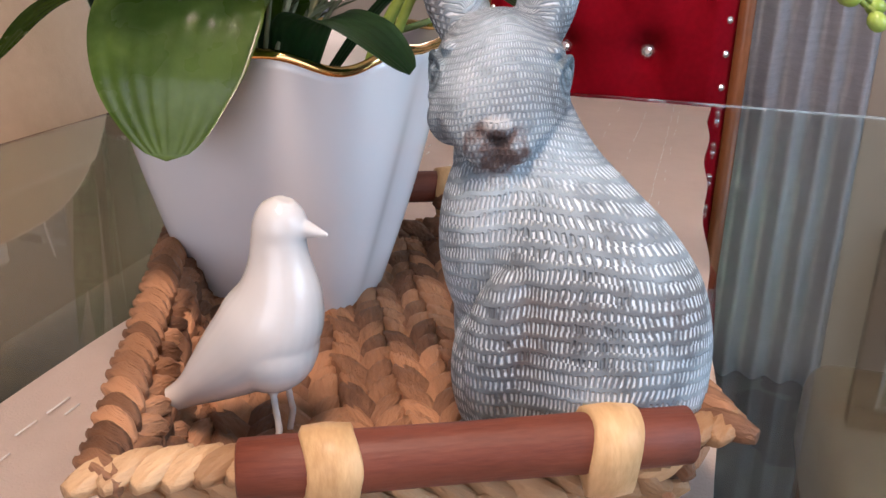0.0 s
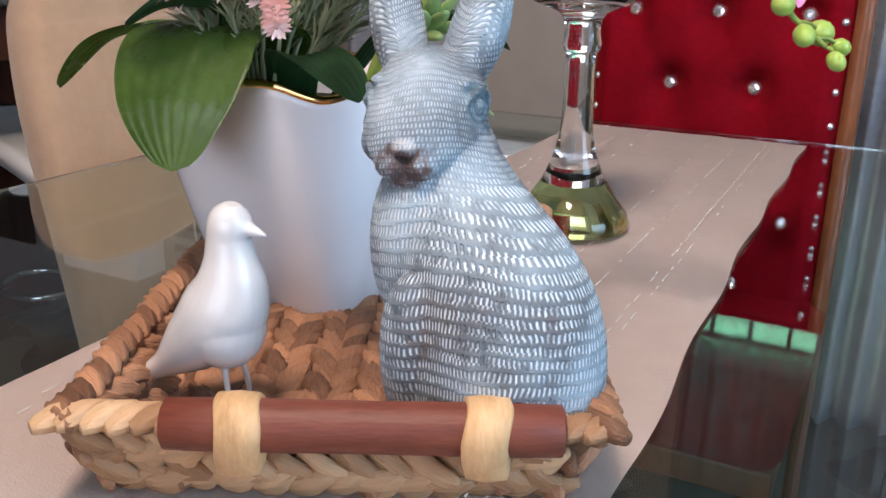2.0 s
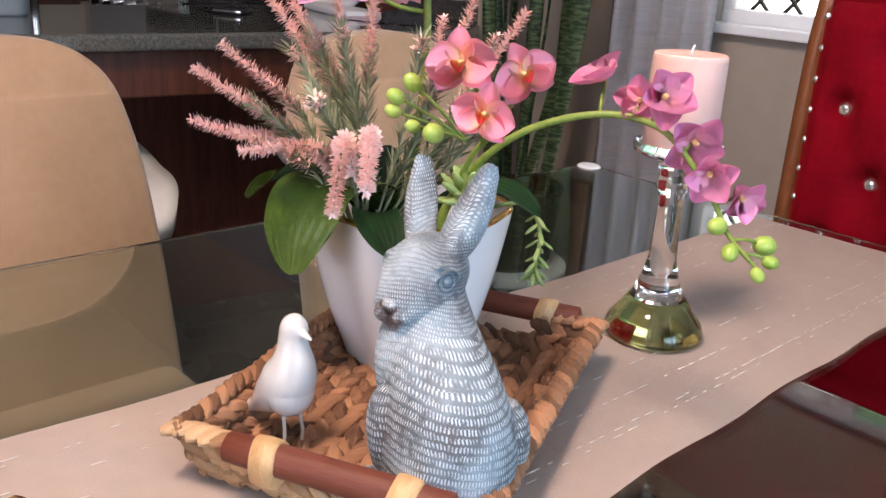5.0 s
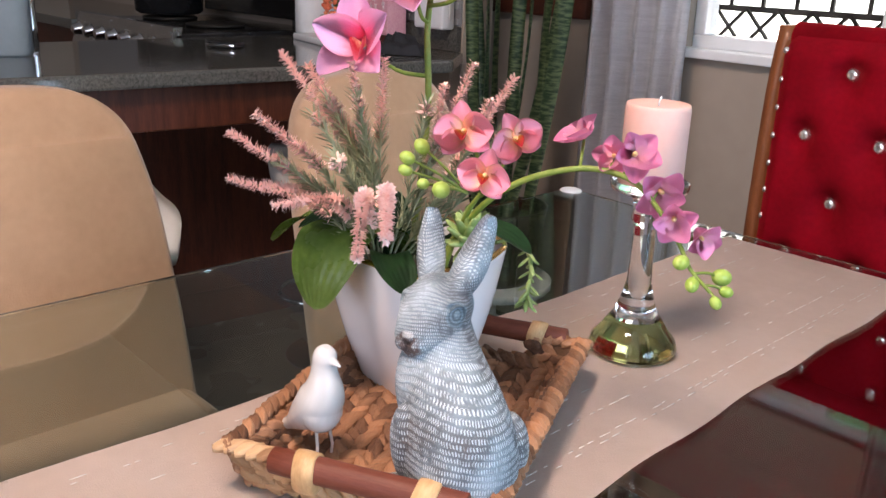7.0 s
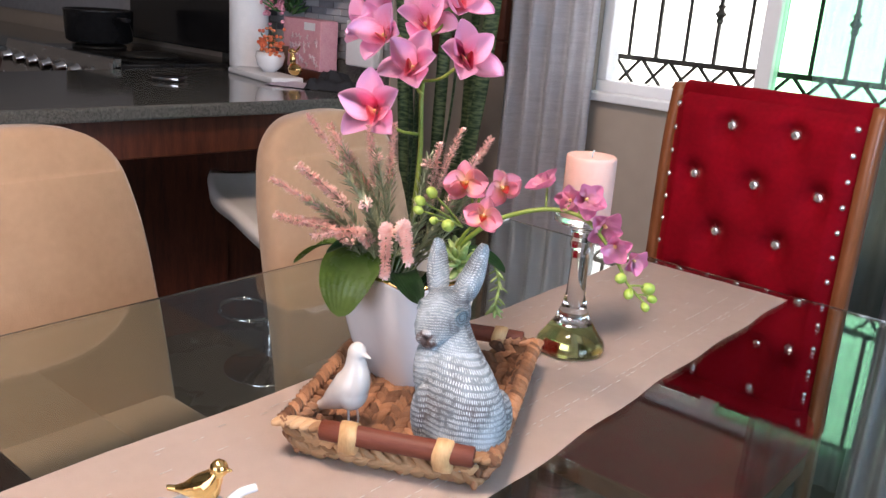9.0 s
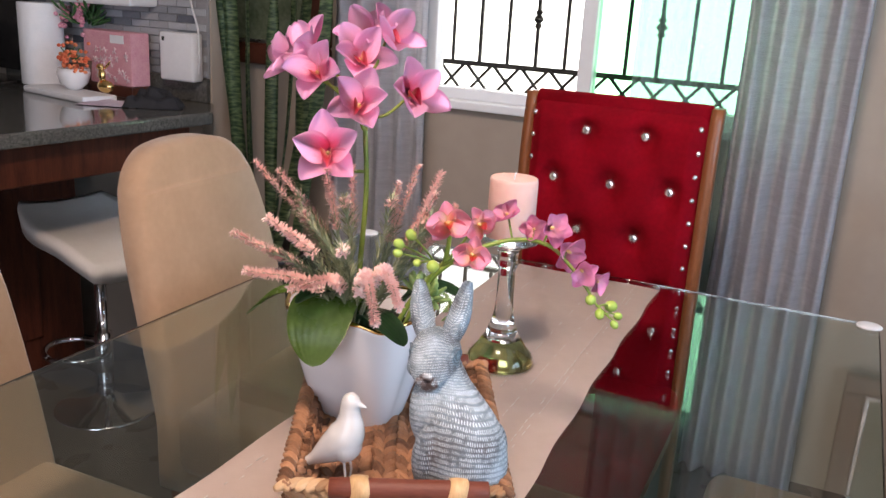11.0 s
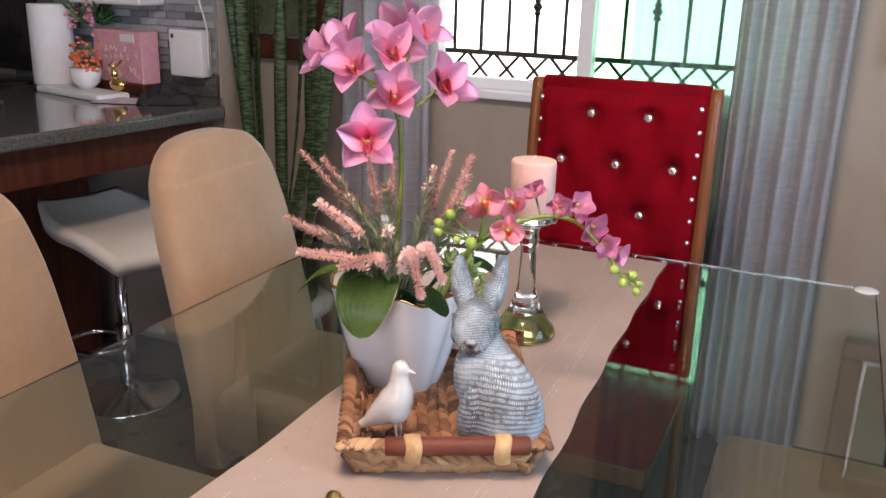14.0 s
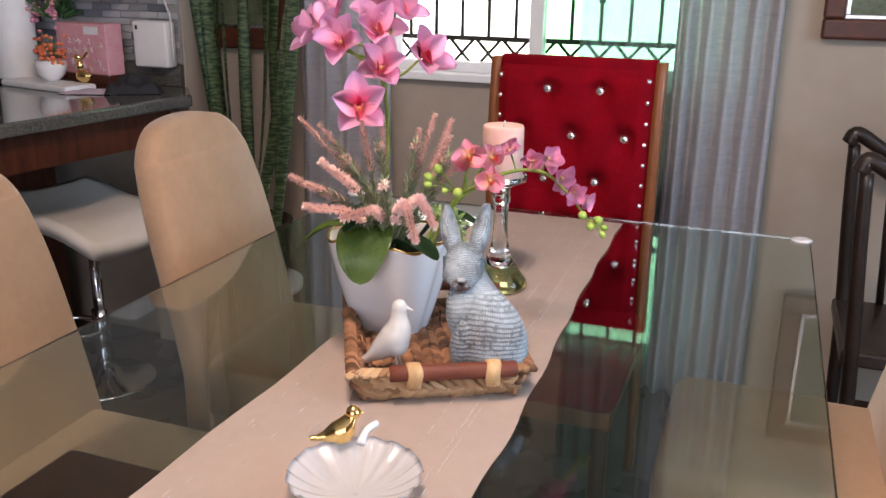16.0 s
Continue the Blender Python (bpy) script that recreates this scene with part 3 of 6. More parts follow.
for s in (-1, 1):
    hz = TH - 0.001
    h = part("handle", bmesh.new(), REDWOOD, tray, "red-brown wooden dowel handle")
    bm = bmesh.new()
    secs = []
    for x, r in ((-0.0765, 0.0090), (-0.0755, 0.0108), (-0.05, 0.0113), (0.0, 0.0109), (0.05, 0.0113), (0.0755, 0.0108), (0.0765, 0.0090)):
        secs.append([(x * 1.08 + 0.014, s * (RB + 0.006) + r * math.cos(2 * math.pi * k / 20), hz + r * math.sin(2 * math.pi * k / 20)) for k in range(20)])
    rings(secs, True, bm)
    bm.to_mesh(h.data)
    bm.free()
    for f in h.data.polygons:
        f.use_smooth = True
    for x in (-0.047, 0.047):
        secs = []
        for i, (dx, g) in enumerate(((-0.0095, 0.0), (-0.0085, 0.0022), (0.0, 0.0030), (0.0085, 0.0022), (0.0095, 0.0))):
            ring = []
            for k in range(24):
                a = 2 * math.pi * k / 24
                rr = 0.0112 + g
                zz = hz + rr * math.sin(a)
                if math.sin(a) < -0.2:
                    zz = hz + rr * math.sin(a) * 1.9 + 0.003
                ring.append((x * 1.08 + 0.014 + dx + 0.0012 * math.sin(2 * a + x * 90), s * (RB + 0.006) + rr * math.cos(a), zz))
            secs.append(ring)
        part("tie", rings(secs, True), TIE, h, "pale dried-leaf band")

# ---- rabbit figure ----
RAB = bpy.data.materials.new("whitewashed_carved_resin")
RAB.use_nodes = True
nt = RAB.node_tree
pb = nt.nodes["Principled BSDF"]


def node(tree, kind, **kw):
    n = tree.nodes.new(kind)
    for k, v in kw.items():
        if k == "operation":
            n.operation = v
        else:
            n.inputs[int(k[1:])].default_value = v
    return n


def mth(op, a, b=None, c=None, tree=nt):
    n = tree.nodes.new("ShaderNodeMath")
    n.operation = op
    for i, q in enumerate((a, b, c)):
        if q is None:
            continue
        if isinstance(q, (int, float)):
            n.inputs[i].default_value = q
        else:
            tree.links.new(q, n.inputs[i])
    return n.outputs[0]


co = nt.nodes.new("ShaderNodeTexCoord")
ns = nt.nodes.new("ShaderNodeTexNoise")
ns.inputs["Scale"].default_value, ns.inputs["Detail"].default_value = 26.0, 3.0
nt.links.new(co.outputs["Object"], ns.inputs["Vector"])
sx = nt.nodes.new("ShaderNodeSeparateXYZ")
nt.links.new(co.outputs["Object"], sx.inputs[0])
X, Y, Z = sx.outputs
wob = mth("MULTIPLY", mth("SUBTRACT", ns.outputs["Fac"], 0.5), 0.007)
lean = nt.nodes.new("ShaderNodeMapRange")
lean.inputs["From Min"].default_value, lean.inputs["From Max"].default_value = 0.055, 0.118
lean.inputs["To Min"].default_value, lean.inputs["To Max"].default_value = 0.004, 0.0405
nt.links.new(mth("SNAP", mth("ADD", Z, wob), 0.0060), lean.inputs[0])
neck = mth("GREATER_THAN", Z, 0.096)
ang = mth("ARCTAN2", mth("SUBTRACT", Y, 0.002), mth("ADD", X, lean.outputs[0]))
head = mth("GREATER_THAN", Z, 0.124)
ang_h = mth("ARCTAN2", mth("SUBTRACT", Y, 0.006), mth("ADD", X, 0.0435))
ang = mth("ADD", mth("MULTIPLY", ang, mth("SUBTRACT", 1.0, head)), mth("MULTIPLY", ang_h, head))
pitch = mth("SUBTRACT", 0.0060, mth("MULTIPLY", head, 0.0034))
rowc = mth("DIVIDE", mth("ADD", mth("ADD", Z, wob), mth("MULTIPLY", mth("SINE", mth("ADD", mth("MULTIPLY", ang, 2.0), 0.6)), 0.004)), pitch)
rowf = mth("FRACT", rowc)
rowi = mth("FLOOR", rowc)
dash_n = mth("SUBTRACT", 168.0, mth("ADD", mth("MULTIPLY", neck, 54.0), mth("MULTIPLY", head, -18.0)))
dashf = mth("FRACT", mth("ADD", mth("MULTIPLY", ang, mth("DIVIDE", dash_n, 6.2832)), mth("ADD", mth("MULTIPLY", rowi, 0.37), mth("MULTIPLY", ns.outputs["Fac"], 4.0))))


def band(f, centre, half, soft):
    """1 inside the band, falling softly to 0 at its sides."""
    n = nt.nodes.new("ShaderNodeMapRange")
    nt.links.new(mth("ABSOLUTE", mth("SUBTRACT", f, centre)), n.inputs[0])
    n.inputs["From Min"].default_value, n.inputs["From Max"].default_value = half - soft, half + soft
    n.inputs["To Min"].default_value, n.inputs["To Max"].default_value = 1.0, 0.0
    return n.outputs[0]


nj = nt.nodes.new("ShaderNodeTexNoise")
nj.inputs["Scale"].default_value, nj.inputs["Detail"].default_value = 420.0, 2.0
nt.links.new(co.outputs["Object"], nj.inputs["Vector"])
jit = mth("MULTIPLY", mth("SUBTRACT", nj.outputs["Fac"], 0.5), 0.55)
inrow = band(mth("ADD", rowf, jit), 0.5, 0.32, 0.08)
indash = band(mth("ADD", dashf, mth("MULTIPLY", jit, 0.7)), 0.5, 0.24, 0.10)
n2 = nt.nodes.new("ShaderNodeTexNoise")
n2.inputs["Scale"].default_value, n2.inputs["Detail"].default_value = 140.0, 4.0
nt.links.new(co.outputs["Object"], n2.inputs["Vector"])
n3 = nt.nodes.new("ShaderNodeTexNoise")
n3.inputs["Scale"].default_value, n3.inputs["Detail"].default_value = 18.0, 5.0
nt.links.new(co.outputs["Object"], n3.inputs["Vector"])
worn = nt.nodes.new("ShaderNodeMapRange")
worn.inputs["From Min"].default_value, worn.inputs["From Max"].default_value = 0.33, 0.50
nt.links.new(n2.outputs["Fac"], worn.inputs[0])
worn = worn.outputs[0]
dash = mth("MULTIPLY", mth("MULTIPLY", inrow, indash), worn)
haze = nt.nodes.new("ShaderNodeMapRange")
haze.inputs["From Min"].default_value, haze.inputs["From Max"].default_value = 0.44, 0.74
haze.inputs["To Max"].default_value = 0.52
nt.links.new(n3.outputs["Fac"], haze.inputs[0])
white = mth("MINIMUM", 1.0, mth("ADD", mth("MULTIPLY", dash, mth("SUBTRACT", 0.95, mth("MULTIPLY", head, 0.36))), haze.outputs[0]))
base = nt.nodes.new("ShaderNodeValToRGB")
base.color_ramp.elements[0].position, base.color_ramp.elements[1].position = 0.35, 0.62
base.color_ramp.elements[0].color, base.color_ramp.elements[1].color = (0.13, 0.122, 0.125, 1), (0.16, 0.25, 0.31, 1)
nt.links.new(n3.outputs["Fac"], base.inputs[0])
cm = nt.nodes.new("ShaderNodeMix")
cm.data_type = "RGBA"
nt.links.new(white, cm.inputs[0])
nt.links.new(base.outputs[0], cm.inputs[6])
cm.inputs[7].default_value = (0.77, 0.86, 0.93, 1)
# the muzzle's brown wash
dm = nt.nodes.new("ShaderNodeVectorMath")
dm.operation = "DISTANCE"
nt.links.new(co.outputs["Object"], dm.inputs[0])
dm.inputs[1].default_value = (-0.0352, -0.0300, 0.1325)
muz = nt.nodes.new("ShaderNodeMapRange")
muz.inputs["From Min"].default_value, muz.inputs["From Max"].default_value = 0.0085, 0.0125
muz.inputs["To Min"].default_value, muz.inputs["To Max"].default_value = 0.90, 0.0
nt.links.new(mth("ADD", dm.outputs["Value"], mth("MULTIPLY", mth("SUBTRACT", n2.outputs["Fac"], 0.5), 0.022)), muz.inputs[0])
cm2 = nt.nodes.new("ShaderNodeMix")
cm2.data_type = "RGBA"
nt.links.new(muz.outputs[0], cm2.inputs[0])
nt.links.new(cm.outputs[2], cm2.inputs[6])
cm2.inputs[7].default_value = (0.10, 0.055, 0.045, 1)
# dark paint in the lids' grooves, the nostrils and the split of the lip
HC, HF, HR = Vector((0.0685, 0.185, 0.926)), Vector((0.226, -0.974, 0.0)), Vector((0.974, 0.226, 0.0))
RX, RY, RZ = 0.112, 0.178, 0.774


def hp(ahead, aside, up):
    """A point of the rabbit's head, in the figure's own space."""
    q = HC + (HF * ahead + HR * aside) * 1.08
    return Vector((q.x - RX, q.y - RY, q.z + up * 1.08 - RZ))


def near_point(p):
    d = nt.nodes.new("ShaderNodeVectorMath")
    d.operation = "DISTANCE"
    nt.links.new(co.outputs["Object"], d.inputs[0])
    d.inputs[1].default_value = p
    return d.outputs["Value"]


def paint(under, amount, colour):
    mixed = nt.nodes.new("ShaderNodeMix")
    mixed.data_type = "RGBA"
    nt.links.new(amount, mixed.inputs[0])
    nt.links.new(under, mixed.inputs[6])
    mixed.inputs[7].default_value = (*colour, 1)
    return mixed.outputs[2]


last = cm2.outputs[2]
for s in (-1, 1):
    away = near_point(hp(0.0095, s * 0.0240, 0.004))
    last = paint(last, mth("MULTIPLY", band(away, 0.0050, 0.0050, 0.0014), 0.45), (0.22, 0.36, 0.44))
    last = paint(last, mth("MULTIPLY", mth("MAXIMUM", band(away, 0.0076, 0.0009, 0.0006), band(away, 0.0042, 0.0008, 0.0006)), 0.62), (0.045, 0.06, 0.075))
    last = paint(last, mth("MULTIPLY", band(near_point(hp(0.0365, s * 0.0022, -0.0085)), 0.0, 0.0030, 0.0010), 0.55), (0.62, 0.64, 0.66))
    for k in range(4):
        lip = near_point(hp(0.0362 - 0.0010 * k, s * (0.0004 + 0.0026 * k), -0.0140 - 0.0006 * k * k))
        last = paint(last, mth("MULTIPLY", band(lip, 0.0, 0.0026, 0.0007), 0.85), (0.035, 0.022, 0.02))
nt.links.new(last, pb.inputs["Base Color"])
pb.inputs["Roughness"].default_value = 0.62
bp = nt.nodes.new("ShaderNodeBump")
bp.inputs["Strength"].default_value, bp.inputs["Distance"].default_value = 0.9, 0.0015
nt.links.new(mth("ADD", mth("MULTIPLY", mth("MULTIPLY", inrow, indash), -1.0), mth("MULTIPLY", n2.outputs["Fac"], 0.5)), bp.inputs["Height"])
nt.links.new(bp.outputs[0], pb.inputs["Normal"])


def fused(name, bm, material, voxel, smooth, m, label, cat):
    """Overlapping forms melted into one skin."""
    ob = tagged(part(name, bm, material), label, cat)
    ob.matrix_basis = m
    r = ob.modifiers.new("remesh", "REMESH")
    r.mode, r.voxel_size, r.use_smooth_shade = "VOXEL", voxel, True
    s = ob.modifiers.new("smooth", "SMOOTH")
    s.factor, s.iterations = 0.5, smooth
    return ob


def rl(x, y, z):
    return (x - RX, y - RY, z - RZ)


bm = bmesh.new()
# the body: oval rings that lean towards the neck
prof = [(0.774, 0.108, 0.178, 0.040, 0.034), (0.782, 0.111, 0.178, 0.050, 0.041), (0.798, 0.112, 0.178, 0.0550, 0.0450), (0.818, 0.112, 0.178, 0.0562, 0.0462), (0.838, 0.1105, 0.177, 0.0568, 0.0440), (0.858, 0.1055, 0.177, 0.0560, 0.0402), (0.874, 0.0995, 0.178, 0.0490, 0.0360), (0.888, 0.0915, 0.180, 0.0390, 0.0315), (0.902, 0.083, 0.183, 0.0292, 0.0275), (0.922, 0.0755, 0.184, 0.022, 0.024)]
centre = curve_pts([(p[1], p[2], p[0]) for p in prof], 54)
radii = curve_pts([(p[3], p[4], p[0]) for p in prof], 54)
secs = []
for q, r in zip(centre, radii):
    ring = []
    for k in range(40):
        an = 2 * math.pi * k / 40
        ux, uy = r.x * math.cos(an), r.y * math.sin(an)
        ring.append(rl(q.x - 0.003 + 0.906 * ux + 0.423 * uy, q.y - 0.423 * ux + 0.906 * uy, q.z))
    secs.append(ring)
rings(secs, True, bm)
ball(rl(0.076, 0.168, 0.868), (0.0255, 0.0235, 0.046), bm, 24, 18)
ball(rl(0.079, 0.160, 0.812), (0.0195, 0.0190, 0.036), bm, 20, 16)
ball(rl(0.0850, 0.1450, 0.824), (0.0165, 0.0130, 0.0400), bm, 20, 16, pose(0, 0, 0, 8, 0, 20))
ball(rl(0.132, 0.208, 0.820), (0.0185, 0.0180, 0.0320), bm, 20, 16)
ball(rl(0.070, 0.141, 0.7805), (0.014, 0.019, 0.0085), bm, 16, 12)
# the head: rings from the back of the skull to the nose
secs = []
for ahead, up, hw, hh in ((-0.030, 0.000, 0.008, 0.008), (-0.024, 0.000, 0.0175, 0.0175), (-0.012, 0.001, 0.0238, 0.0240), (0.000, 0.0005, 0.0256, 0.0258), (0.010, -0.001, 0.0246, 0.0248), (0.018, -0.0045, 0.0218, 0.0218), (0.025, -0.0080, 0.0182, 0.0178), (0.031, -0.0110, 0.0150, 0.0138), (0.0345, -0.0128, 0.0110, 0.0098), (0.0362, -0.0135, 0.0055, 0.0050)):
    secs.append([hp(ahead, hw * math.cos(a) * (1 + 0.08 * (math.sin(a) < 0) * (ahead > 0)), up + hh * math.sin(a)) for a in [2 * math.pi * k / 36 for k in range(36)]])
rings(secs, True, bm)
for s in (-1, 1):
    # cheek, brow, lip pad
    ball(hp(0.010, s * 0.0150, -0.0125), (0.0120, 0.0135, 0.0115), bm, 16, 12)
    ball(hp(0.0080, s * 0.0172, 0.0128), (0.0042, 0.0092, 0.0030), bm, 14, 10, pose(0, 0, 0, 0, 0, 13 + s * 14))
    ball(hp(0.0325, s * 0.0060, -0.0175), (0.0078, 0.0066, 0.0066), bm, 14, 10)
    # eye: a bead inside a raised almond lid
    e = hp(0.0095, s * 0.0232, 0.004)
    ball(e, (0.0026, 0.0042, 0.0036), bm, 12, 8)
    for k in range(44):
        a = 2 * math.pi * k / 44
        c = math.cos(a)
        ball(hp(0.0095 + 0.0088 * c, s * (0.0240 - 0.0032 * c - 0.0012 * c * c), 0.004 - 0.0012 * c + 0.0062 * math.sin(a) * (1 - 0.35 * c * c)), 0.00135, bm, 6, 5)
ball(hp(0.0362, 0.0, -0.0105), (0.0060, 0.0030, 0.0034), bm, 12, 10)
ball(hp(0.0280, 0.0, -0.0235), (0.0090, 0.0080, 0.0048), bm, 12, 10)


def ear(base, mid, tip, w, side):
    pts = curve_pts([rl(*base), rl(*mid), rl(*tip)], 14)
    n = len(pts) - 1
    side = Vector(side).normalized()
    secs = []
    for i, p in enumerate(pts):
        t = i / n
        d = (pts[min(i + 1, n)] - pts[max(i - 1, 0)]).normalized()
        sd = (side - d * side.dot(d)).normalized()
        up = d.cross(sd)
        ww = w * (0.42 + 0.75 * math.sin(math.pi * min(0.985, 0.16 + 0.80 * t)) ** 1.1) * (1 if t < 0.93 else 0.72)
        hh = 0.0046
        ring = []
        for k in range(12):
            a = 2 * math.pi * k / 12
            cup = 0.0065 * (math.cos(a) ** 2 - 0.5)
            ring.append(p + sd * ww * math.cos(a) + up * (hh * math.sin(a) + cup))
        secs.append(ring)
    rings(secs, True, bm)


ear((0.056, 0.188, 0.936), (0.042, 0.199, 0.966), (0.033, 0.208, 0.998), 0.0118, (0.9, 0.42, 0.3))
ear((0.080, 0.190, 0.936), (0.085, 0.206, 0.965), (0.086, 0.224, 1.001), 0.0120, (0.75, 0.66, -0.1))
fused("rabbit_figurine", bm, RAB, 0.0009, 5, pose(RX, RY, RZ), "grey whitewashed carved rabbit figurine sitting in the tray", "figurine")

# ---- white bird ----
bm = bmesh.new()
BX, BY, BZ = -0.003, 0.118, 0.774


def bl(x, z):
    return (x, 0.0, z)


pts = [(-0.067, 0.0085, 0.0030), (-0.057, 0.0125, 0.0040), (-0.046, 0.0178, 0.0050), (-0.035, 0.0245, 0.0070), (-0.025, 0.0325, 0.0115), (-0.014, 0.042, 0.0165), (-0.003, 0.052, 0.0200), (0.004, 0.063, 0.0200), (0.007, 0.075, 0.0162), (0.007, 0.086, 0.0122), (0.007, 0.095, 0.0106), (0.008, 0.1015, 0.0104), (0.009, 0.107, 0.0085), (0.010, 0.1110, 0.0040)]
line = curve_pts(pts, 72)
secs = []
for i, q in enumerate(line):
    f, e = line[max(0, i - 4)], line[min(len(line) - 1, i + 4)]
    way = Vector((e.x - f.x, 0, e.y - f.y)).normalized()
    up = Vector((-way.z, 0, way.x))
    secs.append([Vector((q.x, 0, q.y)) + up * q.z * math.cos(2 * math.pi * k / 28) + Vector((0, 1, 0)) * q.z * 0.97 * math.sin(2 * math.pi * k / 28) for k in range(28)])
rings(secs, True, bm)
ball((0.002, 0, 0.0515), (0.0195, 0.0190, 0.0215), bm, 24, 18)
rings([[(0.014 + t * 0.013, (0.0042 * (1 - t) + 0.0008) * math.cos(q), 0.1010 - 0.003 * t + (0.0042 * (1 - t) + 0.0008) * math.sin(q)) for q in [2 * math.pi * k / 10 for k in range(10)]] for t in (0, 0.35, 0.7, 1.0)], True, bm)
for s in (-1, 1):
    tube([(0.004, s * 0.007, 0.036), (0.007, s * 0.0085, 0.016), (0.004, s * 0.0095, 0.0)], 0.0016, 8, bm=bm)
    tube([(0.000, s * 0.0095, 0.0012), (0.012, s * 0.0105, 0.0012)], 0.0014, 8, 0.0010, bm=bm)
fused("white_bird_figurine", bm, MILK, 0.0008, 5, pose(BX - 0.004, BY + 0.004, BZ + 0.001, 0, 0, 8), "glossy white ceramic bird figurine on thin wire legs", "figurine")

# ---- vase ----
vase = thing("vase", pose(-0.083, 0.288, 0.772, 0, 0, -4), "white glazed lobed vase with a gold rim in the tray", "vase")
N = 128


def vring(t, inset=0.0):
    """A ring of the vase's wall: a soft rectangle, pinched in the middle of each side; t from the foot (0) to the rim (1)."""
    flare = t + 0.06 * math.sin(math.pi * t)
    ax, ay = 0.0520 + 0.0400 * flare - inset, 0.0420 + 0.0380 * flare - inset
    power = 2.0 / (3.4 - 0.7 * t)
    out = []
    for k in range(N):
        a = 2 * math.pi * k / N
        c, q = math.cos(a), math.sin(a)
        x = ax * math.copysign(abs(c) ** power, c)
        y = ay * math.copysign(abs(q) ** power, q)
        pinch = 0.0040 * math.sin(math.pi * min(1.0, 0.12 + 0.75 * t))
        y -= math.copysign(pinch * math.exp(-((x - 0.004) / 0.022) ** 2), y) if abs(q) > 0.3 else 0.0
        x -= math.copysign(pinch * math.exp(-(y / 0.015) ** 2), x) if abs(c) > 0.3 else 0.0
        wave = 0.0030 * math.cos(4 * a) + 0.0022 * math.cos(8 * a + math.pi)
        corner = 0.010 * math.exp(-((a - 0.72) / 0.35) ** 2)
        out.append((x, y, 0.150 * t + t ** 4 * (wave + corner)))
    return out


secs = [vring(0.0, 0.006), vring(0.0, 0.002), vring(0.02)] + [vring(i / 24) for i in range(1, 25)]
secs += [vring(1.0, 0.0035)] + [vring(1 - i / 10, 0.0038) for i in range(1, 10)]
part("body", rings(secs), CERAMIC, vase)
rim = [Vector(p) + Vector((0, 0, 0.0004)) for p in vring(1.0, 0.0018)]
bm = bmesh.new()
secs = []
for k in range(N):
    d = (rim[(k + 1) % N] - rim[k - 1]).normalized()
    o = Vector((rim[k].x, rim[k].y, 0)).normalized()
    secs.append([rim[k] + 0.0027 * (o * math.cos(2 * math.pi * q / 8) + Vector((0, 0, 1)) * math.sin(2 * math.pi * q / 8)) for q in range(8)])
secs.append(secs[0])
part("gold_rim", rings(secs, False), GOLD, vase, "wavy polished gold rim")

# ---- candle and holder ----
hold = thing("candle_holder", pose(0.010, 0.551, 0.7645), "tall clear glass candle holder with an olive base on the runner", "candle holder")
part("base", lathe([(0.044, 0.0), (0.0500, 0.002), (0.0510, 0.007), (0.0480, 0.016), (0.0380, 0.028), (0.0290, 0.042)], 56), OLIVE, hold, "olive-green glass foot")
part("stem", lathe([(0.0285, 0.0422), (0.0225, 0.055), (0.0175, 0.070), (0.0142, 0.085), (0.0130, 0.11), (0.0126, 0.14), (0.0128, 0.152), (0.0155, 0.155), (0.0168, 0.160), (0.0155, 0.165), (0.0150, 0.174), (0.0165, 0.180), (0.020, 0.185), (0.034, 0.190), (0.0425, 0.194), (0.0435, 0.202), (0.0405, 0.203), (0.039, 0.197), (0.010, 0.196)], 56), CLEAR, hold, "clear waisted glass stem with a dish")
cand = thing("pillar_candle", pose(0.010, 0.551, 0.9612), "pale pink pillar candle on the glass holder", "candle")
part("wax", lathe([(0.0335, 0.0), (0.035, 0.0015), (0.035, 0.086), (0.0343, 0.090), (0.033, 0.0915), (0.028, 0.0895), (0.012, 0.0885), (0.002, 0.0885)], 48), WAX, cand)
part("wick", tube([(0, 0, 0.088), (0.0005, 0, 0.094), (0.002, 0.001, 0.099)], 0.0011, 6), PAPER, cand, "short white wick")

# ---- flowers in the vase ----
LEAF = mat("waxy_orchid_leaf", (0.075, 0.140, 0.020), (0.150, 0.245, 0.050), 0.27, scale=22, stretch=(1, 1, 1), bump=0.1, bump_scale=120, coat=0.2)
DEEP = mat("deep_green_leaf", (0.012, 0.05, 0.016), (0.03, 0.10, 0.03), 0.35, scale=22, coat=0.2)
STEM = mat("green_stem", (0.13, 0.20, 0.03), (0.26, 0.33, 0.06), 0.45, scale=40)
BUD = mat("lime_bud", (0.26, 0.40, 0.05), (0.42, 0.55, 0.12), 0.4, scale=60, coat=0.2)
SUCC = mat("pale_succulent_green", (0.22, 0.34, 0.10), (0.36, 0.46, 0.18), 0.5, scale=60)
NEEDLE = mat("grey_green_needles", (0.20, 0.24, 0.13), (0.40, 0.42, 0.27), 0.7, scale=80, rand=0.5)
HEATH = mat("pink_heather_bristle", (0.92, 0.56, 0.50), (1.0, 0.78, 0.72), 0.8, scale=120, rand=0.5)
MOSS = mat("dark_filler", (0.015, 0.02, 0.012), (0.05, 0.055, 0.03), 0.95, scale=60, bump=0.6)


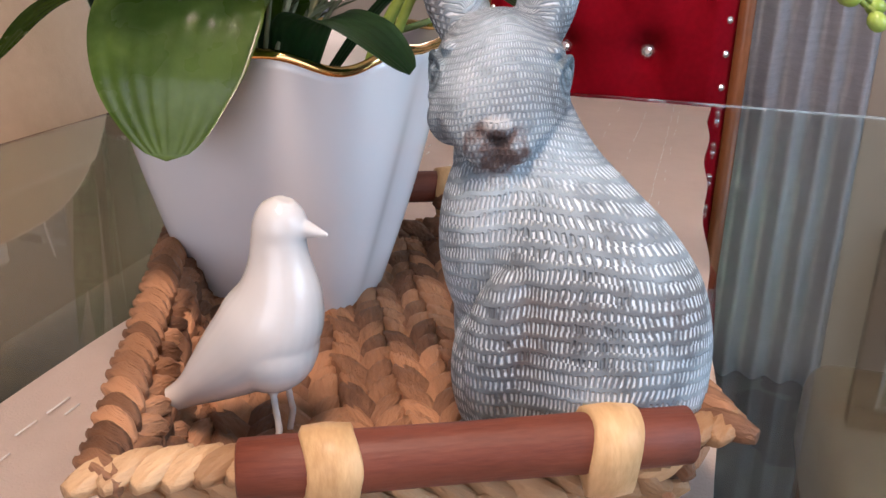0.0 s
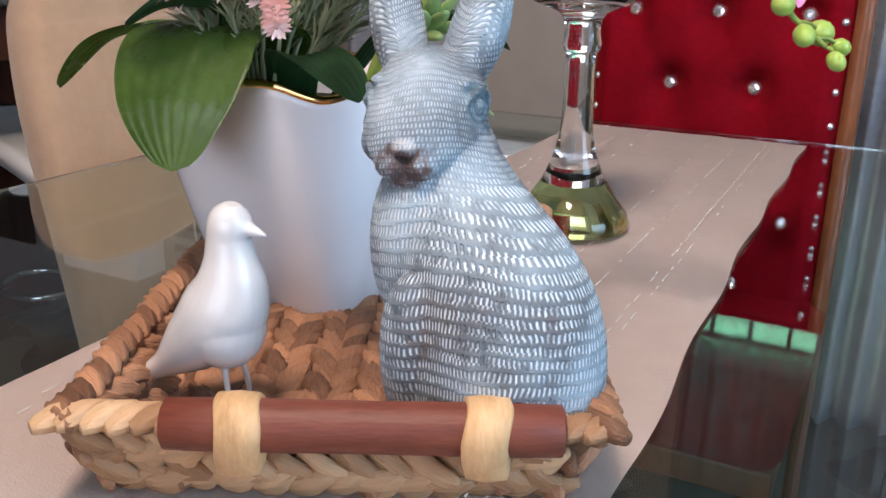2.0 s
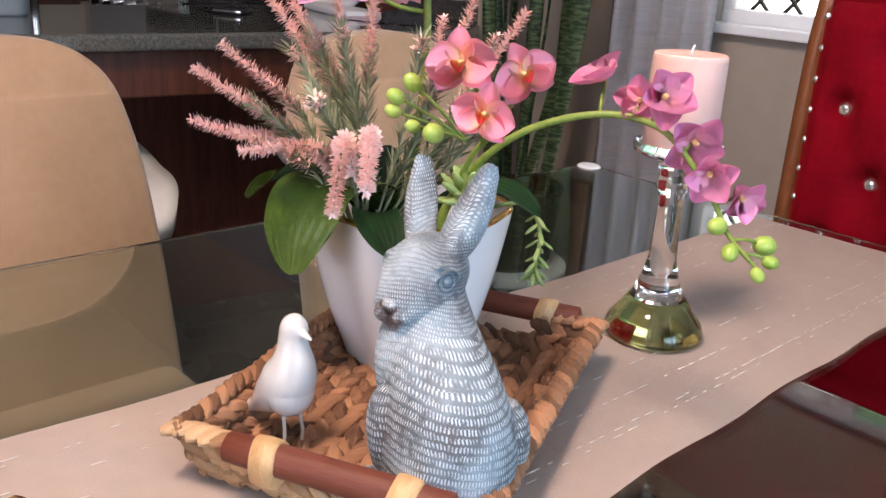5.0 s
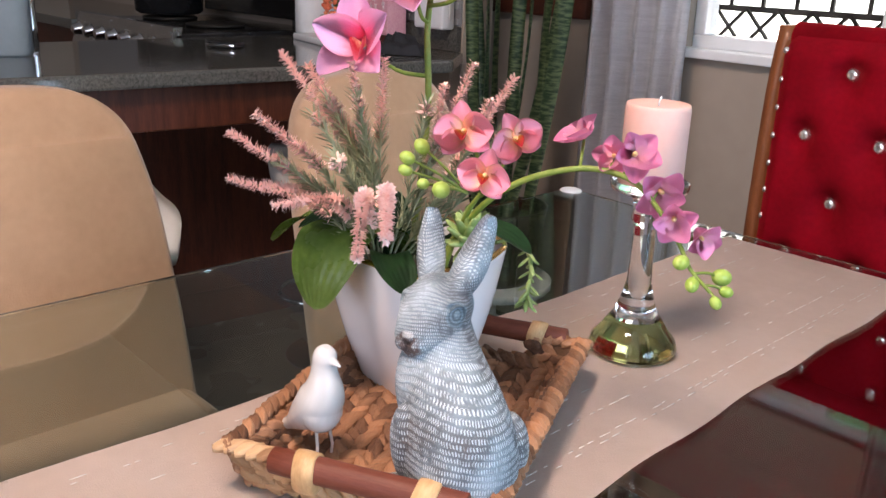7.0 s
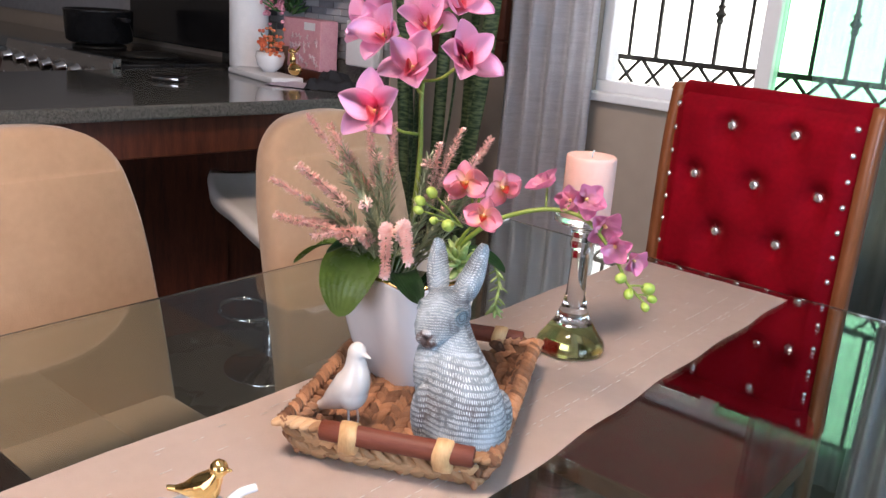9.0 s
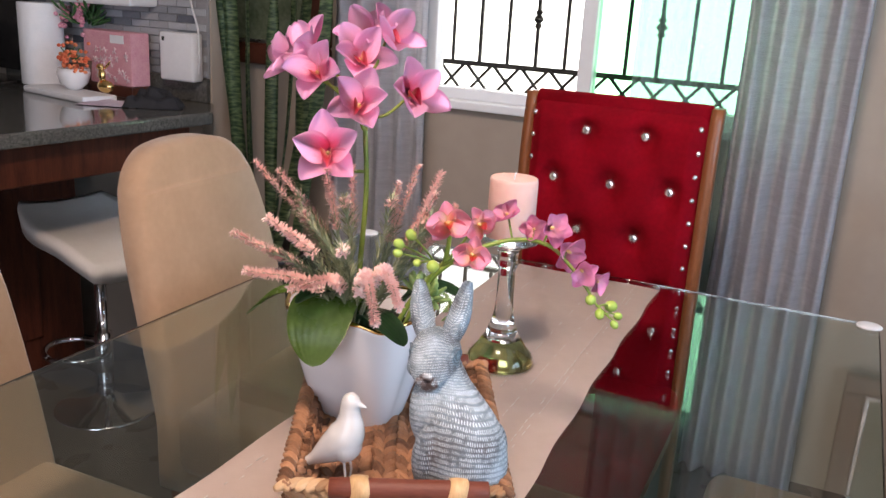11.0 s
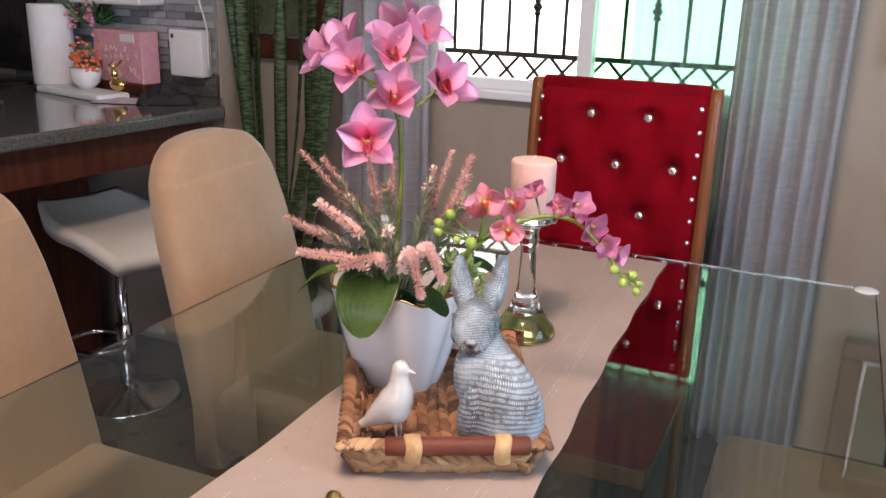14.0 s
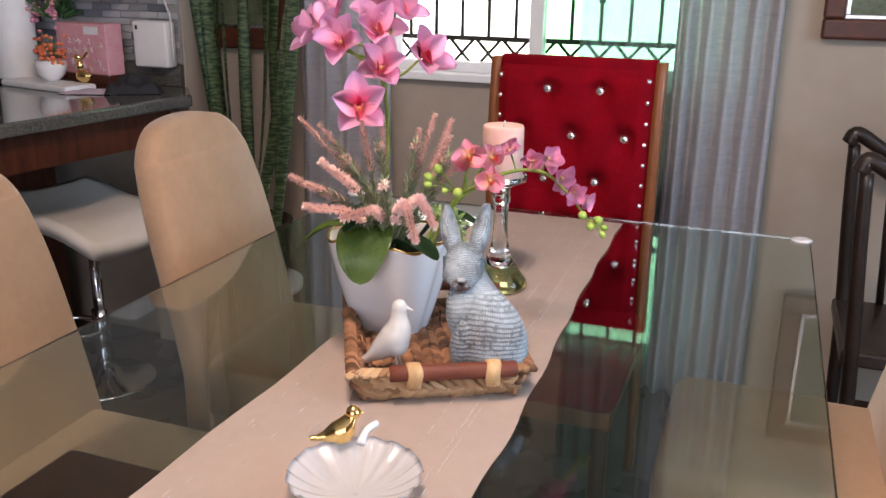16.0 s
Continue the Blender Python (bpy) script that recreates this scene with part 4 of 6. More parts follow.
def petal_mat(name, edge, mid, core, size):
    """Silk petal: colour runs from its root to its edge along local y."""
    m = bpy.data.materials.new(name)
    m.use_nodes = True
    t = m.node_tree
    p = t.nodes["Principled BSDF"]
    c = t.nodes.new("ShaderNodeTexCoord")
    s = t.nodes.new("ShaderNodeSeparateXYZ")
    t.links.new(c.outputs["Generated"], s.inputs[0])
    w = t.nodes.new("ShaderNodeTexNoise")
    w.inputs["Scale"].default_value = 9
    t.links.new(c.outputs["Generated"], w.inputs["Vector"])
    a = mth("ADD", s.outputs[1], mth("MULTIPLY", mth("SUBTRACT", w.outputs["Fac"], 0.5, tree=t), 0.35, tree=t), tree=t)
    veins = t.nodes.new("ShaderNodeTexWave")
    veins.inputs["Scale"].default_value, veins.inputs["Distortion"].default_value = 7.0, 1.5
    t.links.new(c.outputs["Generated"], veins.inputs["Vector"])
    a = mth("ADD", a, mth("MULTIPLY", veins.outputs["Fac"], 0.07, tree=t), tree=t)
    r = t.nodes.new("ShaderNodeValToRGB")
    r.color_ramp.elements[0].position, r.color_ramp.elements[0].color = 0.05, (*core, 1)
    r.color_ramp.elements[1].position, r.color_ramp.elements[1].color = 0.95, (*edge, 1)
    e = r.color_ramp.elements.new(0.42)
    e.color = (*mid, 1)
    t.links.new(a, r.inputs[0])
    t.links.new(r.outputs[0], p.inputs["Base Color"])
    p.inputs["Roughness"].default_value = 0.6
    p.inputs["Sheen Weight"].default_value = 0.2
    bp = t.nodes.new("ShaderNodeBump")
    bp.inputs["Strength"].default_value, bp.inputs["Distance"].default_value = 0.25, 0.001
    t.links.new(veins.outputs["Fac"], bp.inputs["Height"])
    t.links.new(bp.outputs[0], p.inputs["Normal"])
    tl = t.nodes.new("ShaderNodeBsdfTranslucent")
    t.links.new(r.outputs[0], tl.inputs[0])
    mixs = t.nodes.new("ShaderNodeMixShader")
    mixs.inputs[0].default_value = 0.35
    t.links.new(p.outputs[0], mixs.inputs[1])
    t.links.new(tl.outputs[0], mixs.inputs[2])
    t.links.new(mixs.outputs[0], t.nodes["Material Output"].inputs[0])
    return m


CYM = petal_mat("pink_cymbidium_petal", (0.91, 0.60, 0.84), (0.94, 0.54, 0.74), (0.86, 0.26, 0.42), 1)
CYM_LIP = petal_mat("crimson_lip", (0.80, 0.22, 0.32), (0.56, 0.012, 0.05), (0.85, 0.50, 0.40), 1)
PHAL = petal_mat("pink_phalaenopsis_petal", (0.94, 0.46, 0.58), (0.94, 0.44, 0.54), (0.92, 0.60, 0.38), 1)
PHAL_LIP = petal_mat("red_yellow_lip", (0.74, 0.04, 0.10), (0.80, 0.14, 0.09), (0.85, 0.55, 0.10), 1)
MAUVE = petal_mat("magenta_petal", (0.84, 0.36, 0.60), (0.88, 0.44, 0.64), (0.88, 0.48, 0.56), 1)
COLUMN = mat("yellow_column", (0.80, 0.52, 0.16), (0.86, 0.64, 0.36), 0.5, scale=60)


def petal_bm(length, width, cup, curl, pointed, seed=0):
    """A petal from the origin along +y, its face towards +z."""
    r = random.Random(seed)
    bm = bmesh.new()
    nu, nv = 8, 12
    rows = []
    ph = r.uniform(0, 6)
    for j in range(nv + 1):
        v = j / nv
        w = width * (math.sin(math.pi * (0.10 + 0.88 * v) ** pointed)) ** 0.70
        w = max(w, 0.0006)
        row = []
        for i in range(nu + 1):
            u = 2 * i / nu - 1
            z = cup * (u * u) * w + curl * length * v * v - 0.05 * length * (1 - abs(u)) * math.sin(math.pi * v)
            z += 0.035 * length * math.sin(5 * v + 3 * u + ph) * abs(u)
            row.append(bm.verts.new((u * w * 0.5, v * length, z)))
        rows.append(row)
    for a, b in zip(rows, rows[1:]):
        for i in range(nu):
            bm.faces.new((a[i], a[i + 1], b[i + 1], b[i]))
    bmesh.ops.solidify(bm, geom=bm.faces[:], thickness=0.0007)
    return bm


def mesh_of(name, bm, material):
    bmesh.ops.recalc_face_normals(bm, faces=bm.faces)
    for f in bm.faces:
        f.smooth = True
    me = bpy.data.meshes.new(name)
    bm.to_mesh(me)
    bm.free()
    me.materials.append(material)
    return me


CYM_P = [mesh_of("petal", petal_bm(0.0475, 0.0345, 0.30, 0.06, 0.98, s), CYM) for s in (1, 2, 3)]
CYM_L = mesh_of("lip", petal_bm(0.019, 0.014, 0.9, -0.35, 0.95, 4), CYM_LIP)
PHAL_P = [mesh_of("petal", petal_bm(0.028, 0.034, 0.18, -0.06, 0.92, s), PHAL) for s in (5, 6)]
PHAL_S = mesh_of("petal", petal_bm(0.027, 0.023, 0.2, -0.05, 0.85, 7), PHAL)
PHAL_L = mesh_of("lip", petal_bm(0.012, 0.012, 0.7, 0.25, 0.9, 8), PHAL_LIP)
MAU_P = [mesh_of("petal", petal_bm(0.0245, 0.0225, 0.3, 0.10, 0.9, s), MAUVE) for s in (9, 10)]
COL_M = mesh_of("column", ball((0, 0.001, 0.003), (0.0024, 0.0022, 0.0048), None, 10, 8), COLUMN)

orchid = thing("orchid_arrangement", pose(0, 0, 0), "artificial pink orchids with buds and leaves in the white vase", "flowers")
frng = random.Random(21)


def flower(place, facing, roll, size, kind):
    """A flower at a place that faces a way; roll turns it."""
    z = (Vector(facing) + Vector((0, 0, 0.22 if kind == "cym" else 0.0))).normalized()
    y = (Vector((0, 0, 1)) - z * z.z).normalized()
    x = y.cross(z)
    m = Matrix.Translation(place) @ Matrix((x, y, z)).transposed().to_4x4() @ pose(0, 0, 0, 0, 0, roll) @ Matrix.Scale(size, 4)
    hub = new("flower", COL_M)
    hub.parent = orchid
    hub.matrix_basis = m
    if kind == "cym":
        hub["label"] = "pink cymbidium bloom with a crimson lip"
        for k, (a, tilt) in enumerate(((0, 30), (70, 42), (-70, 42), (138, 26), (-138, 26))):
            o = new("petal", CYM_P[k % 3])
            o.parent = hub
            o.matrix_basis = pose(0, 0, 0, 0, 0, a) @ pose(0, 0.002, 0, tilt + frng.uniform(-7, 7), 0, 0) @ Matrix.Scale(frng.uniform(0.94, 1.08), 4)
        o = new("lip", CYM_L)
        o.parent = hub
        o.matrix_basis = pose(0, 0, 0.001, 0, 0, 180) @ pose(0, 0, 0, 52, 0, 0)
    elif kind == "phal":
        hub["label"] = "pink phalaenopsis bloom with a yellow throat"
        for k, (a, tilt, me) in enumerate(((90, 12, PHAL_P[0]), (-90, 12, PHAL_P[1]), (0, 6, PHAL_S), (128, 8, PHAL_S), (-128, 8, PHAL_S))):
            o = new("petal", me)
            o.parent = hub
            o.matrix_basis = pose(0, 0, 0.0012 if k < 2 else 0, 0, 0, a) @ pose(0, 0.001, 0, tilt + frng.uniform(-5, 5), 0, 0)
        o = new("lip", PHAL_L)
        o.parent = hub
        o.matrix_basis = pose(0, 0, 0.002, 0, 0, 180) @ pose(0, 0, 0, 38, 0, 0)
    else:
        hub["label"] = "half-open magenta orchid bloom"
        for k, a in enumerate((0, 75, 145, -145, -75)):
            o = new("petal", MAU_P[k % 2])
            o.parent = hub
            o.matrix_basis = pose(0, 0, 0, 0, 0, a) @ pose(0, 0.001, 0, 22 + frng.uniform(-12, 18), 0, 0) @ Matrix.Scale(frng.uniform(0.9, 1.05), 4)


part("stem", tube(curve_pts([(-0.085, 0.275, 0.80), (-0.100, 0.300, 0.90), (-0.103, 0.315, 0.98), (-0.101, 0.319, 1.06), (-0.104, 0.318, 1.125), (-0.118, 0.335, 1.17), (-0.15, 0.36, 1.205)], 36), 0.0040, 8, 0.0026), STEM, orchid)
CYMS = [
    ((-0.114, 0.250, 1.112), (0.35, -0.85, 0.15), 8, 1.06),
    ((-0.104, 0.300, 1.163), (0.45, -0.75, 0.35), -20, 1.02),
    ((-0.055, 0.337, 1.178), (0.75, -0.45, 0.25), 15, 1.0),
    ((-0.150, 0.395, 1.232), (0.25, -0.45, 0.75), -35, 1.06),
    ((-0.238, 0.363, 1.203), (-0.75, -0.45, 0.25), 20, 1.0),
    ((-0.178, 0.325, 1.195), (0.15, -0.9, 0.25), 40, 1.0),
    ((-0.115, 0.385, 1.240), (0.75, -0.25, 0.55), 10, 1.0),
    ((-0.205, 0.345, 1.218), (-0.35, -0.6, 0.6), -15, 1.0),
    ((-0.135, 0.352, 1.212), (0.5, -0.7, 0.45), 30, 1.0),
]
for place, facing, roll, size in CYMS:
    flower(place, facing, roll, size, "cym")
    p = Vector(place) - Vector(facing).normalized() * 0.004
    s = Vector((-0.104, 0.318, min(1.2, max(1.08, place[2] - 0.03))))
    part("flower_stalk", tube(curve_pts([s, s.lerp(p, 0.5) + Vector((0, 0, -0.008)), p], 8), 0.0022, 6, 0.0018), STEM, orchid)
for place, facing, roll, size in (((0.060, 0.216, 1.064), (0.45, -0.85, 0.18), 10, 1.0), ((0.093, 0.207, 1.037), (0.55, -0.8, 0.05), -12, 0.86), ((0.080, 0.252, 1.058), (0.85, -0.45, 0.12), 25, 0.92)):
    flower(place, facing, roll, size * 0.87, "phal")
    p = Vector(place) - Vector(facing).normalized() * 0.003
    part("flower_stalk", tube(curve_pts([(0.036, 0.262, 1.0), p.lerp(Vector((0.036, 0.262, 1.0)), 0.4) + Vector((0, 0.006, 0)), p], 8), 0.0017, 6, 0.0013), STEM, orchid)
ARCH = [(-0.045, 0.270, 0.83), (-0.020, 0.270, 0.92), (0.015, 0.272, 0.975), (0.055, 0.285, 1.012), (0.100, 0.312, 1.030), (0.138, 0.330, 1.026), (0.165, 0.338, 1.003), (0.186, 0.337, 0.982), (0.200, 0.335, 0.965), (0.218, 0.338, 0.950)]
part("stem", tube(curve_pts(ARCH, 54), 0.0036, 8, 0.0014), STEM, orchid, "arching lime-green flower stem")
part("stem", tube(curve_pts([(-0.04, 0.265, 0.83), (-0.005, 0.262, 0.93), (0.022, 0.262, 0.985), (0.040, 0.262, 1.01), (0.045, 0.26, 1.045)], 24), 0.0032, 8, 0.0014), STEM, orchid)
for place, facing, roll, size in (((0.086, 0.330, 1.051), (-0.2, -0.55, 0.75), 0, 0.95), ((0.140, 0.330, 1.046), (0.65, -0.6, 0.35), 30, 0.98), ((0.157, 0.345, 1.018), (0.75, -0.55, -0.1), -25, 1.02), ((0.178, 0.338, 1.001), (0.55, -0.75, -0.2), 10, 0.88), ((0.192, 0.358, 0.985), (0.8, -0.4, -0.2), 40, 0.74), ((0.118, 0.334, 1.040), (0.3, -0.85, 0.4), 15, 0.8)):
    flower(place, facing, roll, size, "mauve")
    near = min(curve_pts(ARCH, 54), key=lambda c: (c - Vector(place)).length)
    part("flower_stalk", tube([near, Vector(place) - Vector(facing).normalized() * 0.002], 0.0014, 6), STEM, orchid)


def bud(p, r, root):
    d = (Vector(p) - Vector(root)).normalized()
    bm = ball(p, (r, r, r * 1.25), None, 12, 10, aim(d))
    b = part("bud", bm, BUD, orchid, "lime-green flower bud")
    part("bud_stalk", tube(curve_pts([root, Vector(root).lerp(Vector(p), 0.5) + Vector((0, 0, 0.002)), p], 6), 0.0012, 6), STEM, b)


for p, r, root in (((0.196, 0.327, 0.971), 0.0062, (0.196, 0.336, 0.971)), ((0.212, 0.364, 0.955), 0.0072, (0.203, 0.336, 0.962)), ((0.208, 0.327, 0.956), 0.0056, (0.204, 0.336, 0.961)), ((0.224, 0.352, 0.949), 0.0048, (0.212, 0.338, 0.954)), ((0.224, 0.338, 0.943), 0.0046, (0.218, 0.338, 0.950))):
    bud(p, r, root)
for p, r in (((0.022, 0.205, 1.047), 0.0060), ((0.010, 0.200, 1.036), 0.0056), ((0.010, 0.198, 1.026), 0.0050), ((0.035, 0.196, 1.020), 0.0046), ((0.052, 0.200, 1.018), 0.0070)):
    bud(p, r, (0.036, 0.245, 1.005))


def strap_leaf(pts, width, material, fold=0.25, label="", across=None, taper=0.72):
    """A broad strap leaf along points, keeled in the middle."""
    P = curve_pts(pts, 48)
    n = len(P) - 1
    bm = bmesh.new()
    rows = []
    for i, p in enumerate(P):
        t = i / n
        d = (P[min(i + 1, n)] - P[max(i - 1, 0)]).normalized()
        side = d.cross(Vector((0, 0, 1)))
        side = side.normalized() if side.length > 0.15 else Vector((pts[-1][1] - pts[0][1], pts[0][0] - pts[-1][0], 0)).normalized()
        if across:
            side = (Vector(across) - d * d.dot(Vector(across))).normalized()
        if rows and side.dot(last) < 0:
            side = -side
        last = side
        up = side.cross(d).normalized()
        w = width * (0.30 + 0.70 * math.sin(math.pi * min(1.0, 0.12 + 0.60 * t))) * (1.0 if t < taper else math.sqrt(max(0.0, 1 - ((t - taper) / (1 - taper)) ** 2)) + 0.01)
        row = []
        for k in range(33):
            u = k / 16 - 1
            rib = 0.00022 * math.cos(8 * math.pi * u) * min(1.0, 4 * w / width - 0.6)
            row.append(bm.verts.new(p + side * u * w * 0.5 + up * (fold * w * (abs(u) ** 1.4) * 0.5 + rib)))
        rows.append(row)
    for a, b in zip(rows, rows[1:]):
        for k in range(32):
            bm.faces.new((a[k], a[k + 1], b[k + 1], b[k]))
    bmesh.ops.solidify(bm, geom=bm.faces[:], thickness=0.0014)
    return part("leaf", bm, material, orchid, label)


strap_leaf([(-0.072, 0.275, 0.916), (-0.076, 0.235, 0.953), (-0.079, 0.193, 0.951), (-0.078, 0.171, 0.920), (-0.077, 0.166, 0.882)], 0.077, LEAF, 0.06, "broad waxy green leaf folded over the rim", (0.95, 0.30, 0.0), 0.50)
strap_leaf([(-0.075, 0.250, 0.905), (-0.110, 0.225, 0.945), (-0.150, 0.205, 0.945), (-0.189, 0.192, 0.914)], 0.032, LEAF, 0.3)
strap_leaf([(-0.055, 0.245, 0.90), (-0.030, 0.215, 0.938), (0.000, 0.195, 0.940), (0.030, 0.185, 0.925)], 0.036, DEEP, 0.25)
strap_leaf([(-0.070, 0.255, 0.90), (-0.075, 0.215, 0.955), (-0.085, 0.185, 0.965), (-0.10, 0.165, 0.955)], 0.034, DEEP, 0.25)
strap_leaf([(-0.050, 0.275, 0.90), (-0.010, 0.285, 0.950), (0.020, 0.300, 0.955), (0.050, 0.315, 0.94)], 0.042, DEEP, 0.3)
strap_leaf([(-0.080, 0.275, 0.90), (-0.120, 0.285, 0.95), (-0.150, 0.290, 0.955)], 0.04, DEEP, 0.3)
bm = lathe([(0.060, 0.0), (0.058, 0.006), (0.035, 0.012), (0.005, 0.014)], 24, -0.079, 0.283)
bmesh.ops.translate(bm, verts=bm.verts, vec=(0, 0, 0.892))
part("moss", bm, MOSS, orchid, "dark foam filler inside the vase")


def succulent(c, r, n, d=(0, 0, 1), material=SUCC):
    bm = bmesh.new()
    for k in range(n):
        a, ring = k * 2.4, k / n
        t = 0.25 + 1.0 * ring
        way = Vector((math.cos(a) * math.sin(t), math.sin(a) * math.sin(t), math.cos(t)))
        way = aim(d).to_3x3() @ way
        ball(Vector(c) + way * r * 0.55, (r * 0.20, r * 0.11, r * 0.55), bm, 8, 6, aim(way))
    return tagged(part("succulent", bm, material, orchid, "pale green plastic succulent sprig"), kind="stuff")


succulent((0.018, 0.268, 0.952), 0.028, 16, (0.3, -0.6, 0.7))
succulent((-0.015, 0.300, 0.945), 0.026, 14, (0.2, 0.2, 1))
# a sprig that hangs over the rim
P = curve_pts([(-0.028, 0.335, 0.925), (-0.006, 0.360, 0.930), (0.001, 0.372, 0.905), (-0.002, 0.374, 0.875), (-0.004, 0.374, 0.862)], 16)
part("trailing_stem", tube(P, 0.002, 6), SUCC, orchid)
bm = bmesh.new()
for k, p in enumerate(P[6:]):
    for s in (0, 1):
        a = k * 1.3 + s * 3.1
        way = Vector((math.cos(a), math.sin(a), -0.75)).normalized()
        ball(p + way * 0.008, (0.0024, 0.0014, 0.0075), bm, 8, 6, aim(way))
tagged(part("trailing_leaves", bm, SUCC, orchid), kind="stuff")

heather = thing("heather_sprays", pose(0, 0, 0), "artificial pink heather sprays with grey-green needles in the vase", "flowers")


def spray(root, mid, tip, flower_from, seed):
    """A sprig: needles low down, a bristly pink spike on its upper part."""
    r = random.Random(seed)
    P = curve_pts([root, mid, tip], 28)
    n = len(P) - 1
    s = part("spray", tube(P, 0.0013, 5, 0.0008), NEEDLE, heather)
    bm = bmesh.new()
    f0 = int(n * (flower_from - 0.12))
    for i in range(f0, n):
        t = (i - f0) / max(1, n - f0)
        rad = 0.0080 * (1 - 0.28 * t)
        d = (P[i + 1] - P[i])
        a, b = d.normalized().orthogonal().normalized(), None
        b = d.normalized().cross(a)
        for k in range(52):
            q = P[i] + d * r.random()
            an = r.uniform(0, 6.283)
            o = (a * math.cos(an) + b * math.sin(an)) * rad * r.uniform(0.4, 1.35) + d.normalized() * r.uniform(0.0, 0.0035)
            w = o.normalized().cross(d.normalized()) * 0.0008
            v = [bm.verts.new(x) for x in (q - w, q + w, q + o * 0.75 + w * 1.3, q + o, q + o * 0.75 - w * 1.3)]
            bm.faces.new(v)
    tagged(part("flower_spike", bm, HEATH, s, "bristly pink heather spike"), kind="stuff")
    bm = bmesh.new()
    for i in range(int(n * 0.22), min(n, f0 + 2)):
        d = (P[i + 1] - P[i]).normalized()
        a = d.orthogonal().normalized()
        b = d.cross(a)
        for k in range(7):
            an = r.uniform(0, 6.283)
            o = (a * math.cos(an) + b * math.sin(an)) * 0.6 + d * 0.85
            q = P[i].lerp(P[i + 1], r.random())
            l = r.uniform(0.012, 0.022)
            w = o.cross(d).normalized() * 0.0009
            e = q + o.normalized() * l
            c = q.lerp(e, 0.5) + Vector((0, 0, 0.001))
            v = [bm.verts.new(x) for x in (q - w * 0.5, c - w, e, c + w, q + w * 0.5)]
            bm.faces.new(v)
    tagged(part("needles", bm, NEEDLE, s), kind="stuff")


for k, (mid, tip, ff) in enumerate((
    ((-0.105, 0.190, 0.985), (-0.164, 0.135, 1.035), 0.62), ((-0.085, 0.185, 1.005), (-0.116, 0.133, 1.060), 0.66), ((-0.085, 0.180, 0.975), (-0.132, 0.114, 1.002), 0.55),
    ((-0.115, 0.235, 1.010), (-0.185, 0.204, 1.102), 0.66), ((-0.105, 0.240, 1.010), (-0.162, 0.219, 1.092), 0.66), ((-0.040, 0.270, 1.010), (-0.019, 0.300, 1.104), 0.62),
    ((-0.030, 0.285, 1.000), (-0.010, 0.345, 1.090), 0.66), ((-0.020, 0.180, 1.000), (0.015, 0.145, 0.961), 0.42), ((-0.005, 0.190, 1.005), (0.037, 0.157, 0.981), 0.48),
    ((-0.085, 0.230, 1.015), (-0.100, 0.225, 1.100), 0.70), ((-0.070, 0.235, 1.02), (-0.078, 0.245, 1.105), 0.72), ((-0.025, 0.275, 0.995), (0.005, 0.300, 1.075), 0.66),
    ((-0.055, 0.180, 0.985), (-0.085, 0.130, 0.985), 0.52), ((-0.040, 0.265, 1.0), (-0.035, 0.28, 1.085), 0.72), ((-0.020, 0.300, 0.985), (0.010, 0.350, 1.05), 0.66),
    ((-0.095, 0.20, 0.975), (-0.150, 0.160, 0.985), 0.7),
    ((-0.075, 0.215, 0.99), (-0.110, 0.190, 1.055), 1.05), ((-0.060, 0.22, 1.0), (-0.065, 0.205, 1.075), 1.05), ((-0.045, 0.25, 0.99), (-0.03, 0.255, 1.07), 1.05), ((-0.03, 0.27, 0.98), (0.005, 0.285, 1.045), 1.05),
    ((-0.09, 0.235, 0.99), (-0.135, 0.225, 1.06), 1.05), ((-0.05, 0.20, 0.98), (-0.04, 0.165, 1.03), 1.05), ((-0.085, 0.2, 0.97), (-0.125, 0.165, 1.01), 1.05), ((-0.03, 0.29, 0.98), (-0.005, 0.325, 1.04), 1.05))):
    spray((-0.062 + 0.1 * mid[0], 0.235 + 0.1 * (mid[1] - 0.24), 0.90), mid, tip, ff, 100 + k)

# ---- dish and gold bird ----
dish = thing("leaf_dish", pose(0.062, -0.142, 0.7645, 0, 0, 20), "white scalloped leaf-shaped ceramic dish on the runner", "dish")
bm = bmesh.new()
SEG, rows = 120, []
for j in range(15):
    t = j / 14
    row = []
    for k in range(SEG):
        a = 2 * math.pi * k / SEG
        r = 0.070 * (1 + 0.10 * math.cos(a - math.pi / 2) + 0.035 * abs(math.sin(9 * a)) * t)
        rib = 0.0022 * math.cos(18 * a) * t * t
        z = 0.004 + 0.024 * t ** 2.6 + rib
        row.append(bm.verts.new((r * t * math.cos(a), r * t * math.sin(a), z)) if t > 0 else bm.verts.new((0.0002 * math.cos(a), 0.0002 * math.sin(a), 0.004)))
    rows.append(row)
for a, b in zip(rows, rows[1:]):
    for k in range(SEG):
        bm.faces.new((a[k], a[(k + 1) % SEG], b[(k + 1) % SEG], b[k]))
bmesh.ops.solidify(bm, geom=bm.faces[:], thickness=0.003)
part("bowl", bm, CERAMIC, dish)
part("leaf_stalk", tube(curve_pts([(0.0, 0.070, 0.024), (0.004, 0.088, 0.030), (0.016, 0.100, 0.034)], 10), 0.0055, 10, 0.0042), CERAMIC, dish)
part("foot", lathe([(0.030, 0.0), (0.032, 0.0006), (0.030, 0.0014)], 40), CERAMIC, dish)

